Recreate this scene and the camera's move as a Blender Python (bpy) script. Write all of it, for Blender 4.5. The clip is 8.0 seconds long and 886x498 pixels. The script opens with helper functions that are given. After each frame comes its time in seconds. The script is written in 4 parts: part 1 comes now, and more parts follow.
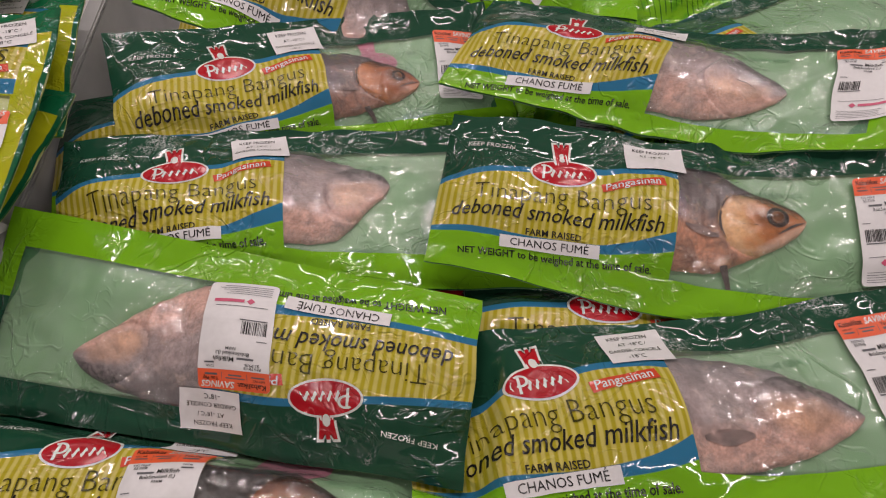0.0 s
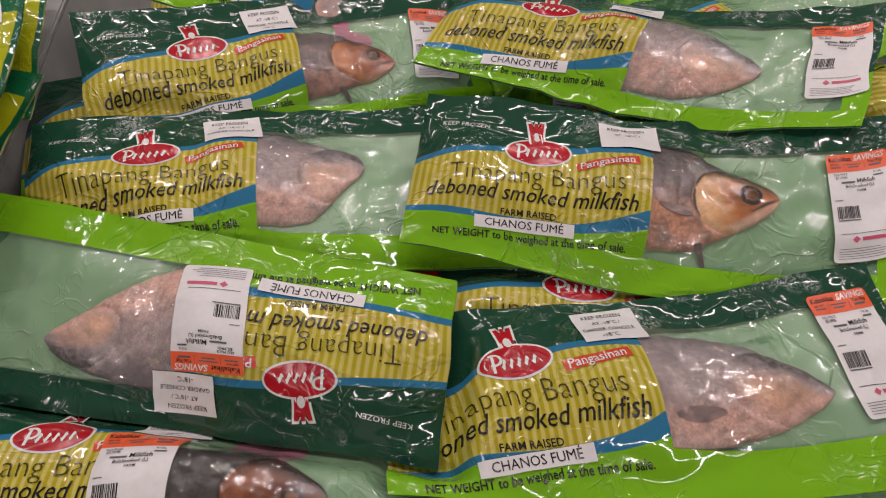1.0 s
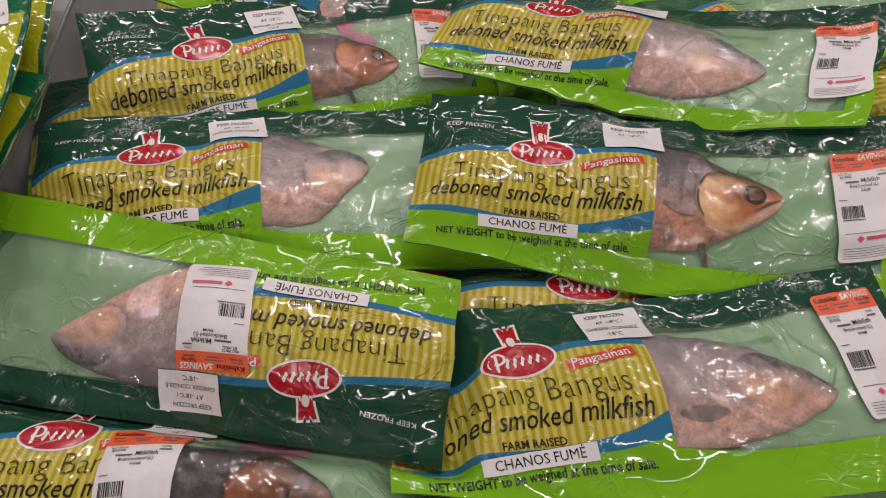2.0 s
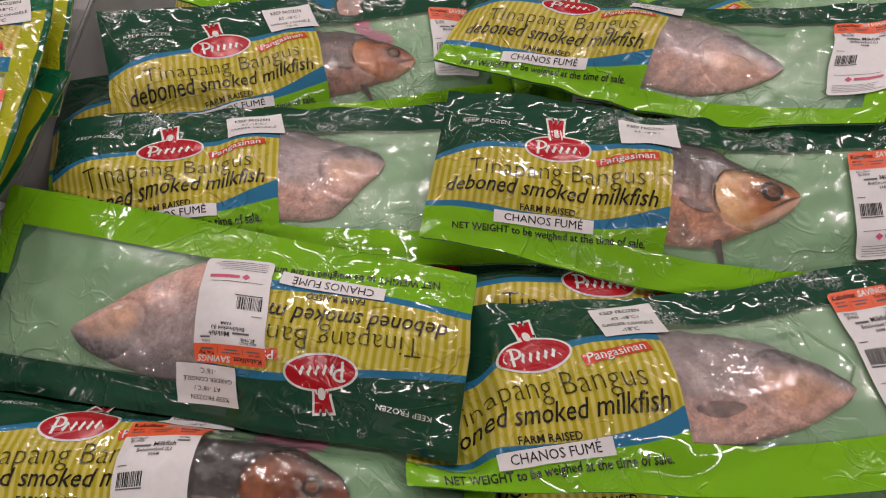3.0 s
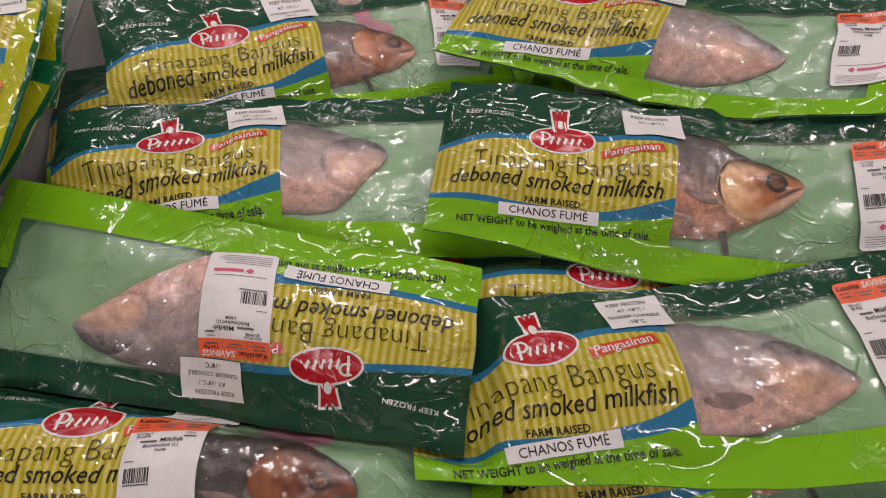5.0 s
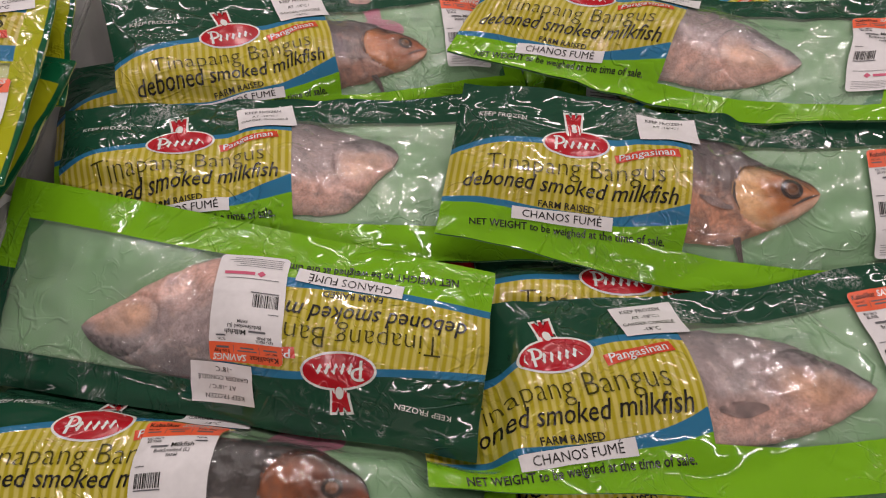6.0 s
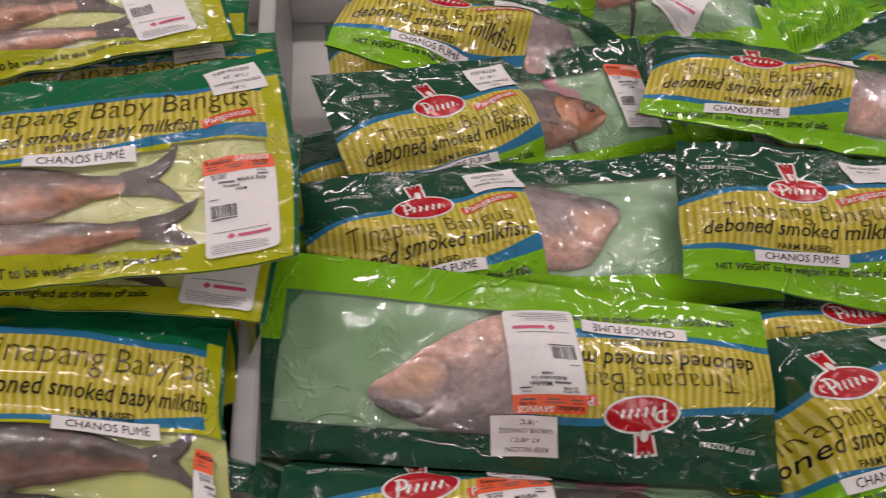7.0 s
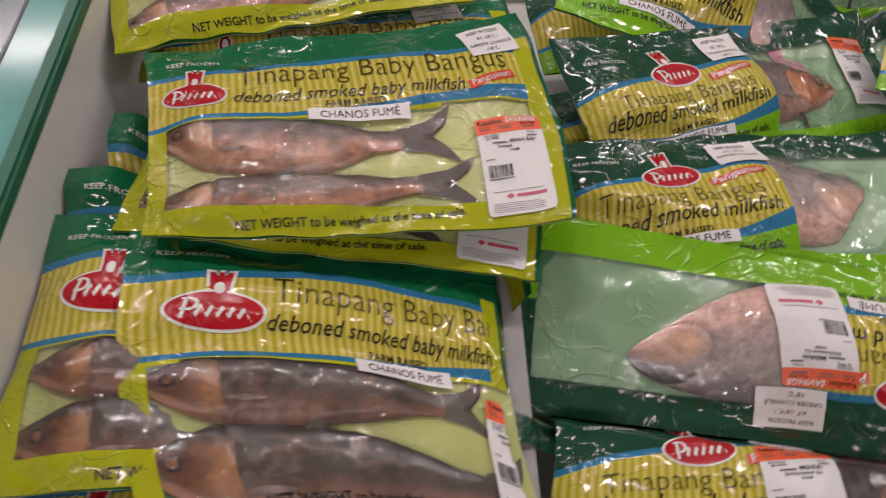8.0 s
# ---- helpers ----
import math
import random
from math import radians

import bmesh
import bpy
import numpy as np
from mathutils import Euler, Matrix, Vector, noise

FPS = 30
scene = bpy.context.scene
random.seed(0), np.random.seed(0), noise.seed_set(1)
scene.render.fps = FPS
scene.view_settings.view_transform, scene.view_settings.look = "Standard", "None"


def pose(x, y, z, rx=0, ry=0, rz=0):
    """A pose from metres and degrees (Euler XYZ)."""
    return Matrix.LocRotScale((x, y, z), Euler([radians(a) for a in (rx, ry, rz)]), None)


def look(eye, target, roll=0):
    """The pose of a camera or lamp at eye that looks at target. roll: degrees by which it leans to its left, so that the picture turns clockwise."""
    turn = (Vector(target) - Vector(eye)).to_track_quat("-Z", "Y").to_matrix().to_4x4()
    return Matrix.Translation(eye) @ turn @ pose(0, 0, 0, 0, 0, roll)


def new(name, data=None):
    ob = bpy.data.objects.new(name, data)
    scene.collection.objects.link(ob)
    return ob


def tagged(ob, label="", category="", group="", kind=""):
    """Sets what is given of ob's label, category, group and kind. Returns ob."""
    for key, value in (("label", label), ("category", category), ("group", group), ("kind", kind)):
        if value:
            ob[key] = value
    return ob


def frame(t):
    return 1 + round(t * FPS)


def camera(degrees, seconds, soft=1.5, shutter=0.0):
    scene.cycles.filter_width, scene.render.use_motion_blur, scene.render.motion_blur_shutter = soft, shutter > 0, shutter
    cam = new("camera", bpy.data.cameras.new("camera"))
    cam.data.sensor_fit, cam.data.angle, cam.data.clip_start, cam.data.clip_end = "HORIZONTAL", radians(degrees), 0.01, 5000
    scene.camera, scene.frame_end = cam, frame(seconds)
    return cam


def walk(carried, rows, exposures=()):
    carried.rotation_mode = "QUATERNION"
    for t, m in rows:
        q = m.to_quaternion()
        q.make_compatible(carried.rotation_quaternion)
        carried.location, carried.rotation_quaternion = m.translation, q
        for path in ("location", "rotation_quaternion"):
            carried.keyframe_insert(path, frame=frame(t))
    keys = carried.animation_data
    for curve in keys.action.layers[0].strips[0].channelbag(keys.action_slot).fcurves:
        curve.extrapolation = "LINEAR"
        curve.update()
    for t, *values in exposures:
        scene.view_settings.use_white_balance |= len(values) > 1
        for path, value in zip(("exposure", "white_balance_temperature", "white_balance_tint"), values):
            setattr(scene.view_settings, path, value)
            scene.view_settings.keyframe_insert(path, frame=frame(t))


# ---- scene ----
cam = camera(62.2, 8.0, soft=1.1, shutter=0.2)
PATH = [
    (0, (0.018, 0.012, 0.522), (0.024, 1.136, -1.132), 0.3),
    (0.5, (0.025, 0.015, 0.521), (0.037, 1.113, -1.15), 0.2),
    (1, (0.028, 0.012, 0.519), (0.07, 1.096, -1.162), 1.4),
    (1.5, (0.029, 0.013, 0.521), (0.07, 1.094, -1.161), 1.3),
    (3, (0.026, 0.004, 0.519), (0.021, 1.095, -1.157), -0.4),
    (3.5, (0.023, 0.006, 0.52), (0.015, 1.089, -1.161), -0.7),
    (4, (0.022, 0.007, 0.518), (0.01, 1.084, -1.167), -1.2),
    (4.5, (0.017, 0.006, 0.519), (0.021, 1.077, -1.17), -0.4),
    (6, (0.002, 0.018, 0.519), (0.029, 1.069, -1.183), 1.3),
    (6.2, (-0.020, 0.008, 0.512), (-0.004, 1.108, -1.159), 2.8),
    (6.3, (-0.044, 0.013, 0.514), (0.018, 1.125, -1.147), 5.2),
    (6.5, (-0.113, 0.02, 0.514), (0.068, 1.155, -1.123), 8.5),
    (6.8, (-0.222, 0.014, 0.520), (0.007, 1.213, -1.066), 6.8),
    (7, (-0.283, 0.008, 0.526), (-0.061, 1.2, -1.064), 5.4),
    (7.3, (-0.340, 0.028, 0.524), (-0.257, 1.192, -1.104), 4.6),
    (7.5, (-0.349, 0.038, 0.528), (-0.394, 1.149, -1.134), 0.9),
    (7.8, (-0.396, 0.029, 0.526), (-0.372, 1.154, -1.129), 3.7),
    (8, (-0.465, 0.012, 0.525), (-0.378, 1.138, -1.125), 3.4),
]
walk(cam, [(t, look(eye, target, roll)) for t, eye, target, roll in PATH])

# ---- world and store lights ----
world = bpy.data.worlds.new("store_air")
scene.world = world
world.use_nodes = True
world.node_tree.nodes["Background"].inputs[0].default_value = (0.9, 0.95, 1.0, 1)
world.node_tree.nodes["Background"].inputs[1].default_value = 0.05
CEIL_Z = 2.2
# all rows are out of view; the one at y=-1.75 is added as fill
LAMPS = [(x, y) for y in (-1.75, 1.35, 2.9) for x in (-2.5, -0.95, 0.6, 2.15)]
LAMP_POWER = 12.8
for lx, ly in LAMPS:
    ld = bpy.data.lights.new("strip_light", "AREA")
    ld.shape, ld.size, ld.size_y, ld.energy, ld.color = "RECTANGLE", 1.2, 0.07, LAMP_POWER, (1.0, 0.865, 0.86)
    lo = new("strip_light", ld)
    lo.matrix_world = pose(lx, ly, CEIL_Z - 0.075)


# ---- node helpers ----
class Nodes:
    """Short-hand for building a material's node tree."""

    def __init__(self, name):
        self.mat = bpy.data.materials.new(name)
        self.mat.use_nodes = True
        self.tree = self.mat.node_tree
        self.bsdf = self.tree.nodes["Principled BSDF"]
        self.out = self.tree.nodes["Material Output"]

    def node(self, kind, **props):
        n = self.tree.nodes.new(kind)
        for k, v in props.items():
            setattr(n, k, v)
        return n

    def link(self, a, b):
        self.tree.links.new(a, b)

    def put(self, socket, v):
        if isinstance(v, (int, float)):
            socket.default_value = v
        elif isinstance(v, tuple):
            socket.default_value = (*v, 1) if len(v) == 3 and socket.type == "RGBA" else v
        else:
            self.link(v, socket)

    def math(self, op, a, b=0.0, c=0.0):
        n = self.node("ShaderNodeMath", operation=op)
        for i, v in enumerate((a, b, c)):
            self.put(n.inputs[i], v)
        return n.outputs[0]

    def above(self, a, b, soft=0.0004):
        """1 where a > b, over a thin soft edge."""
        d = self.math("SUBTRACT", a, b)
        n = self.node("ShaderNodeMapRange", clamp=True)
        self.put(n.inputs[0], d)
        n.inputs[1].default_value, n.inputs[2].default_value = -soft, soft
        return n.outputs[0]

    def mix(self, f, a, b):
        n = self.node("ShaderNodeMix", data_type="RGBA")
        self.put(n.inputs[0], f)
        self.put(n.inputs[6], a)
        self.put(n.inputs[7], b)
        return n.outputs[2]

    def uv(self):
        n = self.node("ShaderNodeSeparateXYZ")
        self.link(self.node("ShaderNodeTexCoord").outputs["UV"], n.inputs[0])
        return n.outputs[0], n.outputs[1]

    def where(self):
        g = self.node("ShaderNodeNewGeometry")
        return g.outputs["Position"]

    def noise(self, scale, detail=3.0, rough=0.5, coord=None, distort=0.0):
        n = self.node("ShaderNodeTexNoise")
        self.link(coord if coord is not None else self.where(), n.inputs["Vector"])
        n.inputs["Scale"].default_value, n.inputs["Detail"].default_value, n.inputs["Roughness"].default_value = scale, detail, rough
        n.inputs["Distortion"].default_value = distort
        return n.outputs[0]

    def voronoi(self, scale, feature="F1", coord=None):
        n = self.node("ShaderNodeTexVoronoi", feature=feature)
        self.link(coord if coord is not None else self.where(), n.inputs["Vector"])
        n.inputs["Scale"].default_value = scale
        return n.outputs[0]

    def ramp(self, f, stops):
        n = self.node("ShaderNodeValToRGB")
        self.put(n.inputs[0], f)
        e = n.color_ramp.elements
        while len(e) < len(stops):
            e.new(0.5)
        for el, (p, c) in zip(e, stops):
            el.position, el.color = p, (*c, 1)
        return n.outputs[0]

    def bump(self, height, strength, dist, base=None):
        n = self.node("ShaderNodeBump")
        self.put(n.inputs["Height"], height)
        n.inputs["Strength"].default_value, n.inputs["Distance"].default_value = strength, dist
        if base is not None:
            self.link(base, n.inputs["Normal"])
        return n.outputs[0]

    def film_bump(self):
        """Crinkles of thin plastic film: soft waves, folded creases and a fine grain."""
        soft = self.bump(self.noise(22, 2.0, 0.4, distort=0.5), 1.0, 0.0022)
        # (size of the folds, how thin, how high, how much of the film stays smooth)
        for scale, sharp, high, cover in ((22, 26.0, 0.00065, 0.50), (44, 18.0, 0.00036, 0.54), (12, 44.0, 0.00085, 0.51)):
            n = self.noise(scale, 2.5, 0.5, distort=1.0)
            x = self.math("MULTIPLY", self.math("SUBTRACT", n, 0.5), sharp)
            t = self.math("MAXIMUM", self.math("SUBTRACT", 1.0, self.math("MULTIPLY", x, x)), 0.0)
            where = self.above(self.noise(scale * 0.55, 2.0), cover, 0.04)
            soft = self.bump(self.math("MULTIPLY", self.math("MULTIPLY", t, t), where), 1.0, high, soft)
        return self.bump(self.noise(130, 2.0, 0.5), 0.3, 0.00022, soft)


def simple(name, color, rough=0.5, var=0.12, scale=60, metal=0.0, bump=0.0, film=False):
    m = Nodes(name)
    f = m.noise(scale, 4)
    dark = tuple(c * (1 - var) for c in color)
    light = tuple(min(1, c * (1 + var)) for c in color)
    m.put(m.bsdf.inputs["Base Color"], m.ramp(f, [(0.3, dark), (0.7, light)]))
    m.bsdf.inputs["Roughness"].default_value, m.bsdf.inputs["Metallic"].default_value = rough, metal
    if film:
        m.link(m.film_bump(), m.bsdf.inputs["Normal"])
    elif bump:
        m.link(m.bump(f, bump, 0.001), m.bsdf.inputs["Normal"])
    return m.mat


FILM_ROUGH = 0.06
DARK_GREEN, LIME, BLUE = (0.013, 0.064, 0.035), (0.19, 0.46, 0.012), (0.03, 0.18, 0.33)
YELLOW, STRAW = (0.42, 0.36, 0.022), (0.60, 0.52, 0.13)


def finish_film(m, color):
    m.put(m.bsdf.inputs["Base Color"], color)
    m.bsdf.inputs["Roughness"].default_value = FILM_ROUGH
    m.bsdf.inputs["Specular IOR Level"].default_value = 0.6
    m.link(m.film_bump(), m.bsdf.inputs["Normal"])
    return m.mat


def stripes(m, u, period):
    s = m.math("SINE", m.math("MULTIPLY", u, 2 * math.pi / period))
    f = m.above(s, 0.0, 0.55)
    return m.mix(f, YELLOW, STRAW)


def large_print():
    """Dark green head band, striped yellow panel between blue swooshes, lime foot band."""
    m = Nodes("large_pouch_print")
    u, v = m.uv()
    t = m.math("MINIMUM", m.math("MAXIMUM", m.math("DIVIDE", u, 0.212), 0.0), 1.0)
    t2 = m.math("POWER", t, 1.6)
    rise = m.math("SMOOTH_MIN", m.math("MULTIPLY", t, 1.25), 1.0, 0.3)
    top = m.math("SUBTRACT", 0.0805, m.math("MULTIPLY", rise, 0.030))
    blue_top = m.math("SUBTRACT", top, 0.0068)
    p5 = m.math("POWER", t, 5.0)
    bottom = m.math("SUBTRACT", 0.1315, m.math("MULTIPLY", p5, 0.026))
    blue_bot = m.math("SUBTRACT", m.math("ADD", bottom, 0.0062), m.math("MULTIPLY", p5, -0.010))
    panel = m.math("SUBTRACT", 1.0, m.above(u, 0.2135))
    col = m.mix(m.above(v, 0.098), DARK_GREEN, LIME)
    body = m.mix(m.above(v, blue_top), DARK_GREEN, BLUE)
    body = m.mix(m.above(v, top), body, stripes(m, u, 0.0066))
    body = m.mix(m.above(v, bottom), body, BLUE)
    body = m.mix(m.above(v, blue_bot), body, LIME)
    col = m.mix(panel, col, body)
    # patches of frost and scuffing near the folded edges
    rime = m.math("MULTIPLY", m.above(m.noise(420, 4, 0.75), 0.52, 0.05), m.above(m.noise(17, 3, 0.6), 0.63, 0.05))
    col = m.mix(m.math("MULTIPLY", rime, m.math("MULTIPLY", m.above(0.034, v, 0.012), 0.75)), col, (0.55, 0.58, 0.56))
    return finish_film(m, col)


def baby_print(cut):
    """Green head band, striped yellow panel edged in blue, yellow-lime border."""
    m = Nodes("small_pouch_print")
    u, v = m.uv()
    t = m.math("DIVIDE", u, 0.33)
    wave = m.math("MULTIPLY", m.math("SINE", m.math("MULTIPLY", t, 3.1)), 0.008)
    top = m.math("SUBTRACT", 0.047, wave)
    blue_top = m.math("SUBTRACT", top, 0.006)
    bottom = m.math("SUBTRACT", 0.099, m.math("MULTIPLY", m.math("POWER", t, 2.0), 0.016))
    blue_bot = m.math("ADD", bottom, m.math("ADD", 0.005, m.math("MULTIPLY", m.math("POWER", t, 4.0), 0.009)))
    col = m.mix(m.above(v, blue_top), (0.008, 0.13, 0.05), BLUE)
    col = m.mix(m.above(v, top), col, stripes(m, u, 0.0066))
    col = m.mix(m.above(v, bottom), col, BLUE)
    col = m.mix(m.above(v, blue_bot), col, (0.40, 0.43, 0.012))
    edge = m.above(u, cut - 0.022)
    col = m.mix(m.math("MULTIPLY", edge, m.above(v, 0.03)), col, (0.40, 0.43, 0.012))
    col = m.mix(m.above(u, cut - 0.0045), col, (0.008, 0.10, 0.04))
    return finish_film(m, col)


def back_print():
    m = Nodes("pouch_back_print")
    u, v = m.uv()
    s = m.math("SINE", m.math("MULTIPLY", u, 900.0))
    col = m.mix(m.above(m.noise(60), 0.55, 0.05), LIME, (0.11, 0.36, 0.01))
    # dark stripes put the shade of the film's wrinkles into the colour
    wrinkle_shade = m.math("MULTIPLY", m.above(s, 0.75, 0.2), m.above(m.noise(25), 0.5, 0.05))
    col = m.mix(wrinkle_shade, col, (0.03, 0.13, 0.006))
    return finish_film(m, col)


def clear_film(name, veil):
    m = Nodes(name)
    t = m.node("ShaderNodeBsdfTransparent")
    t.inputs[0].default_value = (0.97, 0.98, 0.97, 1)
    g = m.node("ShaderNodeBsdfGlossy")
    g.inputs["Roughness"].default_value = 0.035
    n = m.bump(m.noise(60, 2.0, 0.5, distort=1.0), 0.8, 0.0012, m.film_bump())
    m.link(n, g.inputs["Normal"])
    fr = m.node("ShaderNodeFresnel")
    fr.inputs[0].default_value = 1.5
    m.link(n, fr.inputs["Normal"])
    a = m.node("ShaderNodeMixShader")
    m.link(m.math("MINIMUM", m.math("MULTIPLY", fr.outputs[0], 1.5), 1.0), a.inputs[0])
    m.link(t.outputs[0], a.inputs[1])
    m.link(g.outputs[0], a.inputs[2])
    # a thin milky veil of frost and cling
    d = m.node("ShaderNodeBsdfDiffuse")
    d.inputs[0].default_value = (0.78, 0.8, 0.8, 1)
    b = m.node("ShaderNodeMixShader")
    m.put(b.inputs[0], m.ramp(m.noise(28, 5, 0.6), [(0.36, veil[:1] * 3), (0.72, veil[1:] * 3)]))
    m.link(a.outputs[0], b.inputs[1])
    m.link(d.outputs[0], b.inputs[2])
    m.link(b.outputs[0], m.out.inputs["Surface"])
    return m.mat


def skin_tools(m):
    """Ways to lay stains on a skin that has (along, across) coordinates."""
    s, a = m.uv()
    wob = m.math("MULTIPLY", m.math("SUBTRACT", m.noise(55, 5, 0.65), 0.5), 0.7)
    wob2 = m.math("MULTIPLY", m.math("SUBTRACT", m.noise(38, 4, 0.6, distort=0.6), 0.5), 0.7)
    sw, aw = m.math("ADD", s, m.math("MULTIPLY", wob2, 0.5)), m.math("ADD", a, wob)

    def spot(s0, a0, ls, la, soft=0.35):
        """1 inside a blurred oval round (s0, a0)."""
        x = m.math("DIVIDE", m.math("SUBTRACT", sw, s0), ls)
        y = m.math("DIVIDE", m.math("SUBTRACT", aw, a0), la)
        r = m.math("SQRT", m.math("ADD", m.math("MULTIPLY", x, x), m.math("MULTIPLY", y, y)))
        return m.above(1.0, r, soft)

    return s, a, sw, aw, spot


def finish_skin(m, col, scales, rough, grain):
    """Speckle, pores, scale relief and a wet surface, over the colour."""
    sc = m.voronoi(330)
    fine = m.ramp(m.noise(520, 3, 0.7), [(0.34, (1 - grain,) * 3), (0.66, (1 + grain * 0.6,) * 3)])
    mid = m.ramp(m.noise(120, 6, 0.72), [(0.34, (1 - grain * 1.1,) * 3), (0.66, (1 + grain * 0.5,) * 3)])
    for f in (fine, mid):
        n = m.node("ShaderNodeMix", data_type="RGBA", blend_type="MULTIPLY")
        n.inputs[0].default_value = 1.0
        m.link(col, n.inputs[6])
        m.link(f, n.inputs[7])
        col = n.outputs[2]
    if scales:
        col = m.mix(m.math("MULTIPLY", m.above(sc, 0.52, 0.2), 0.30 * scales), col, (0.03, 0.026, 0.026))
    m.put(m.bsdf.inputs["Base Color"], col)
    m.bsdf.inputs["Roughness"].default_value = rough
    b = m.bump(sc, 0.3 * scales, 0.0006) if scales else None
    b = m.bump(m.noise(210, 4, 0.6), 0.4, 0.0006, b)
    m.link(m.bump(m.noise(50, 3), 0.7, 0.0018, b), m.bsdf.inputs["Normal"])
    return m.mat


def body_skin(name, back, flank, belly, line, dark, scales, grain=0.35, rough=0.32):
    """Skin from back to belly, parted along the side line, with smoke stains."""
    m = Nodes(name)
    s, a, sw, aw, spot = skin_tools(m)
    col = m.mix(m.above(aw, -0.55, 0.35), back, flank)
    col = m.mix(m.above(aw, line, 0.22), col, belly)
    col = m.mix(m.math("MULTIPLY", m.above(m.noise(42, 6, 0.7), 0.54, 0.06), 0.55), col, tuple(c * 0.55 for c in flank))
    col = m.mix(m.math("MULTIPLY", m.above(m.noise(64, 5, 0.65, distort=0.7), 0.60, 0.05), dark), col, back)
    col = m.mix(m.math("MULTIPLY", m.above(m.noise(85, 4, 0.6, distort=0.5), 0.60, 0.06), 0.30), col, tuple(min(0.8, c * 1.45) for c in belly))
    return finish_skin(m, col, scales, rough, grain)


def head_skin(name, crown, cheek, amber, jaw, grain=0.35, rough=0.26):
    """Head: dark crown, bright cheek behind, amber face round the eye, pale jaw."""
    m = Nodes(name)
    s, a, sw, aw, spot = skin_tools(m)
    col = m.mix(m.above(sw, 1.36, 0.16), cheek, amber)
    col = m.mix(m.math("MULTIPLY", m.above(m.noise(60, 5, 0.65), 0.52, 0.07), 0.45), col, amber)
    col = m.mix(m.math("MULTIPLY", spot(1.14, 0.12, 0.15, 0.42), 0.85), col, tuple(min(0.85, c * 1.15) for c in cheek))
    col = m.mix(m.math("MULTIPLY", spot(1.64, -0.22, 0.19, 0.34), 0.7), col, tuple(c * 0.45 for c in amber))
    jawline = m.math("SUBTRACT", 1.02, m.math("MULTIPLY", m.math("SUBTRACT", s, 1.0), 0.75))
    col = m.mix(m.math("MULTIPLY", m.above(m.math("MULTIPLY_ADD", aw, 0.4, m.math("MULTIPLY", a, 0.6)), jawline, 0.10), 0.9), col, jaw)
    col = m.mix(m.math("MULTIPLY", m.above(m.math("SUBTRACT", -0.55, m.math("MULTIPLY", m.math("SUBTRACT", s, 1.0), 0.12)), aw, 0.16), 0.92), col, crown)
    col = m.mix(m.math("MULTIPLY", m.above(m.noise(90, 5, 0.7, distort=0.8), 0.58, 0.05), 0.35), col, tuple(c * 0.4 for c in amber))
    return finish_skin(m, col, 0.0, rough, grain)


def frosted_head(name, back, flank, belly, cheek):
    """Head under ice: as pale as the body, a tan cheek, dark specks along the crown and nose."""
    m = Nodes(name)
    s, a, sw, aw, spot = skin_tools(m)
    col = m.mix(m.above(aw, -0.50, 0.35), back, flank)
    col = m.mix(m.above(aw, 0.34, 0.25), col, belly)
    col = m.mix(m.math("MULTIPLY", spot(1.42, 0.18, 0.36, 0.46, 0.3), 0.75), col, cheek)
    col = m.mix(m.math("MULTIPLY", spot(1.30, 0.25, 0.16, 0.26, 0.4), 0.6), col, tuple(min(0.85, c * 1.35) for c in cheek))
    specks = m.math("MULTIPLY", m.above(m.noise(260, 5, 0.75), 0.50, 0.05), m.above(m.math("SUBTRACT", m.math("MULTIPLY", m.math("SUBTRACT", s, 1.0), 0.3), 0.55), aw, 0.2))
    col = m.mix(m.math("MULTIPLY", specks, 0.85), col, tuple(c * 0.3 for c in back))
    col = m.mix(m.math("MULTIPLY", m.above(sw, 1.86, 0.08), 0.5), col, tuple(c * 0.7 for c in back))
    return finish_skin(m, col, 0.3, 0.34, 0.24)


PRINT = {"large": large_print(), "baby": baby_print(0.355), "baby_cut": baby_print(0.312), "back": back_print()}
CLEAR = {"clear": clear_film("clear_film", (0.01, 0.06)), "frosted": clear_film("frosted_film", (0.015, 0.11))}
BACK_GREEN = simple("pale_green_film", (0.21, 0.36, 0.20), 0.3, 0.06, 30, film=True)
BACK_STRAW = simple("pale_straw_film", (0.47, 0.50, 0.18), 0.3, 0.08, 30, film=True)
BACK_OUT = simple("outer_back_film", (0.03, 0.16, 0.05), 0.3, 0.2, 30, film=True)
BLACK_INK = simple("black_ink", (0.012, 0.012, 0.010), 0.25, 0.1, film=True)
OLIVE_INK = simple("olive_ink", (0.055, 0.05, 0.008), 0.2, 0.2, film=True)
WHITE_INK = simple("white_ink", (0.72, 0.74, 0.7), 0.2, 0.05, film=True)
GHOST_INK = simple("ghost_green_ink", (0.10, 0.27, 0.12), 0.3, 0.05)
GHOST_RED = simple("ghost_pink_ink", (0.42, 0.16, 0.22), 0.3, 0.05)
RED_INK = simple("red_ink", (0.42, 0.008, 0.016), 0.16, 0.1, film=True)
TAG_RED = simple("orange_red_ink", (0.62, 0.07, 0.03), 0.2, 0.08, film=True)
PAPER = simple("white_paper", (0.74, 0.73, 0.73), 0.42, 0.03, 200, bump=0.1)
ORANGE = simple("orange_thermal", (0.80, 0.11, 0.03), 0.4, 0.06, 100)
PRINT_GREY = simple("thermal_grey", (0.10, 0.10, 0.11), 0.5, 0.1)
PINK_INK = simple("pink_ink", (0.55, 0.08, 0.16), 0.45, 0.1)
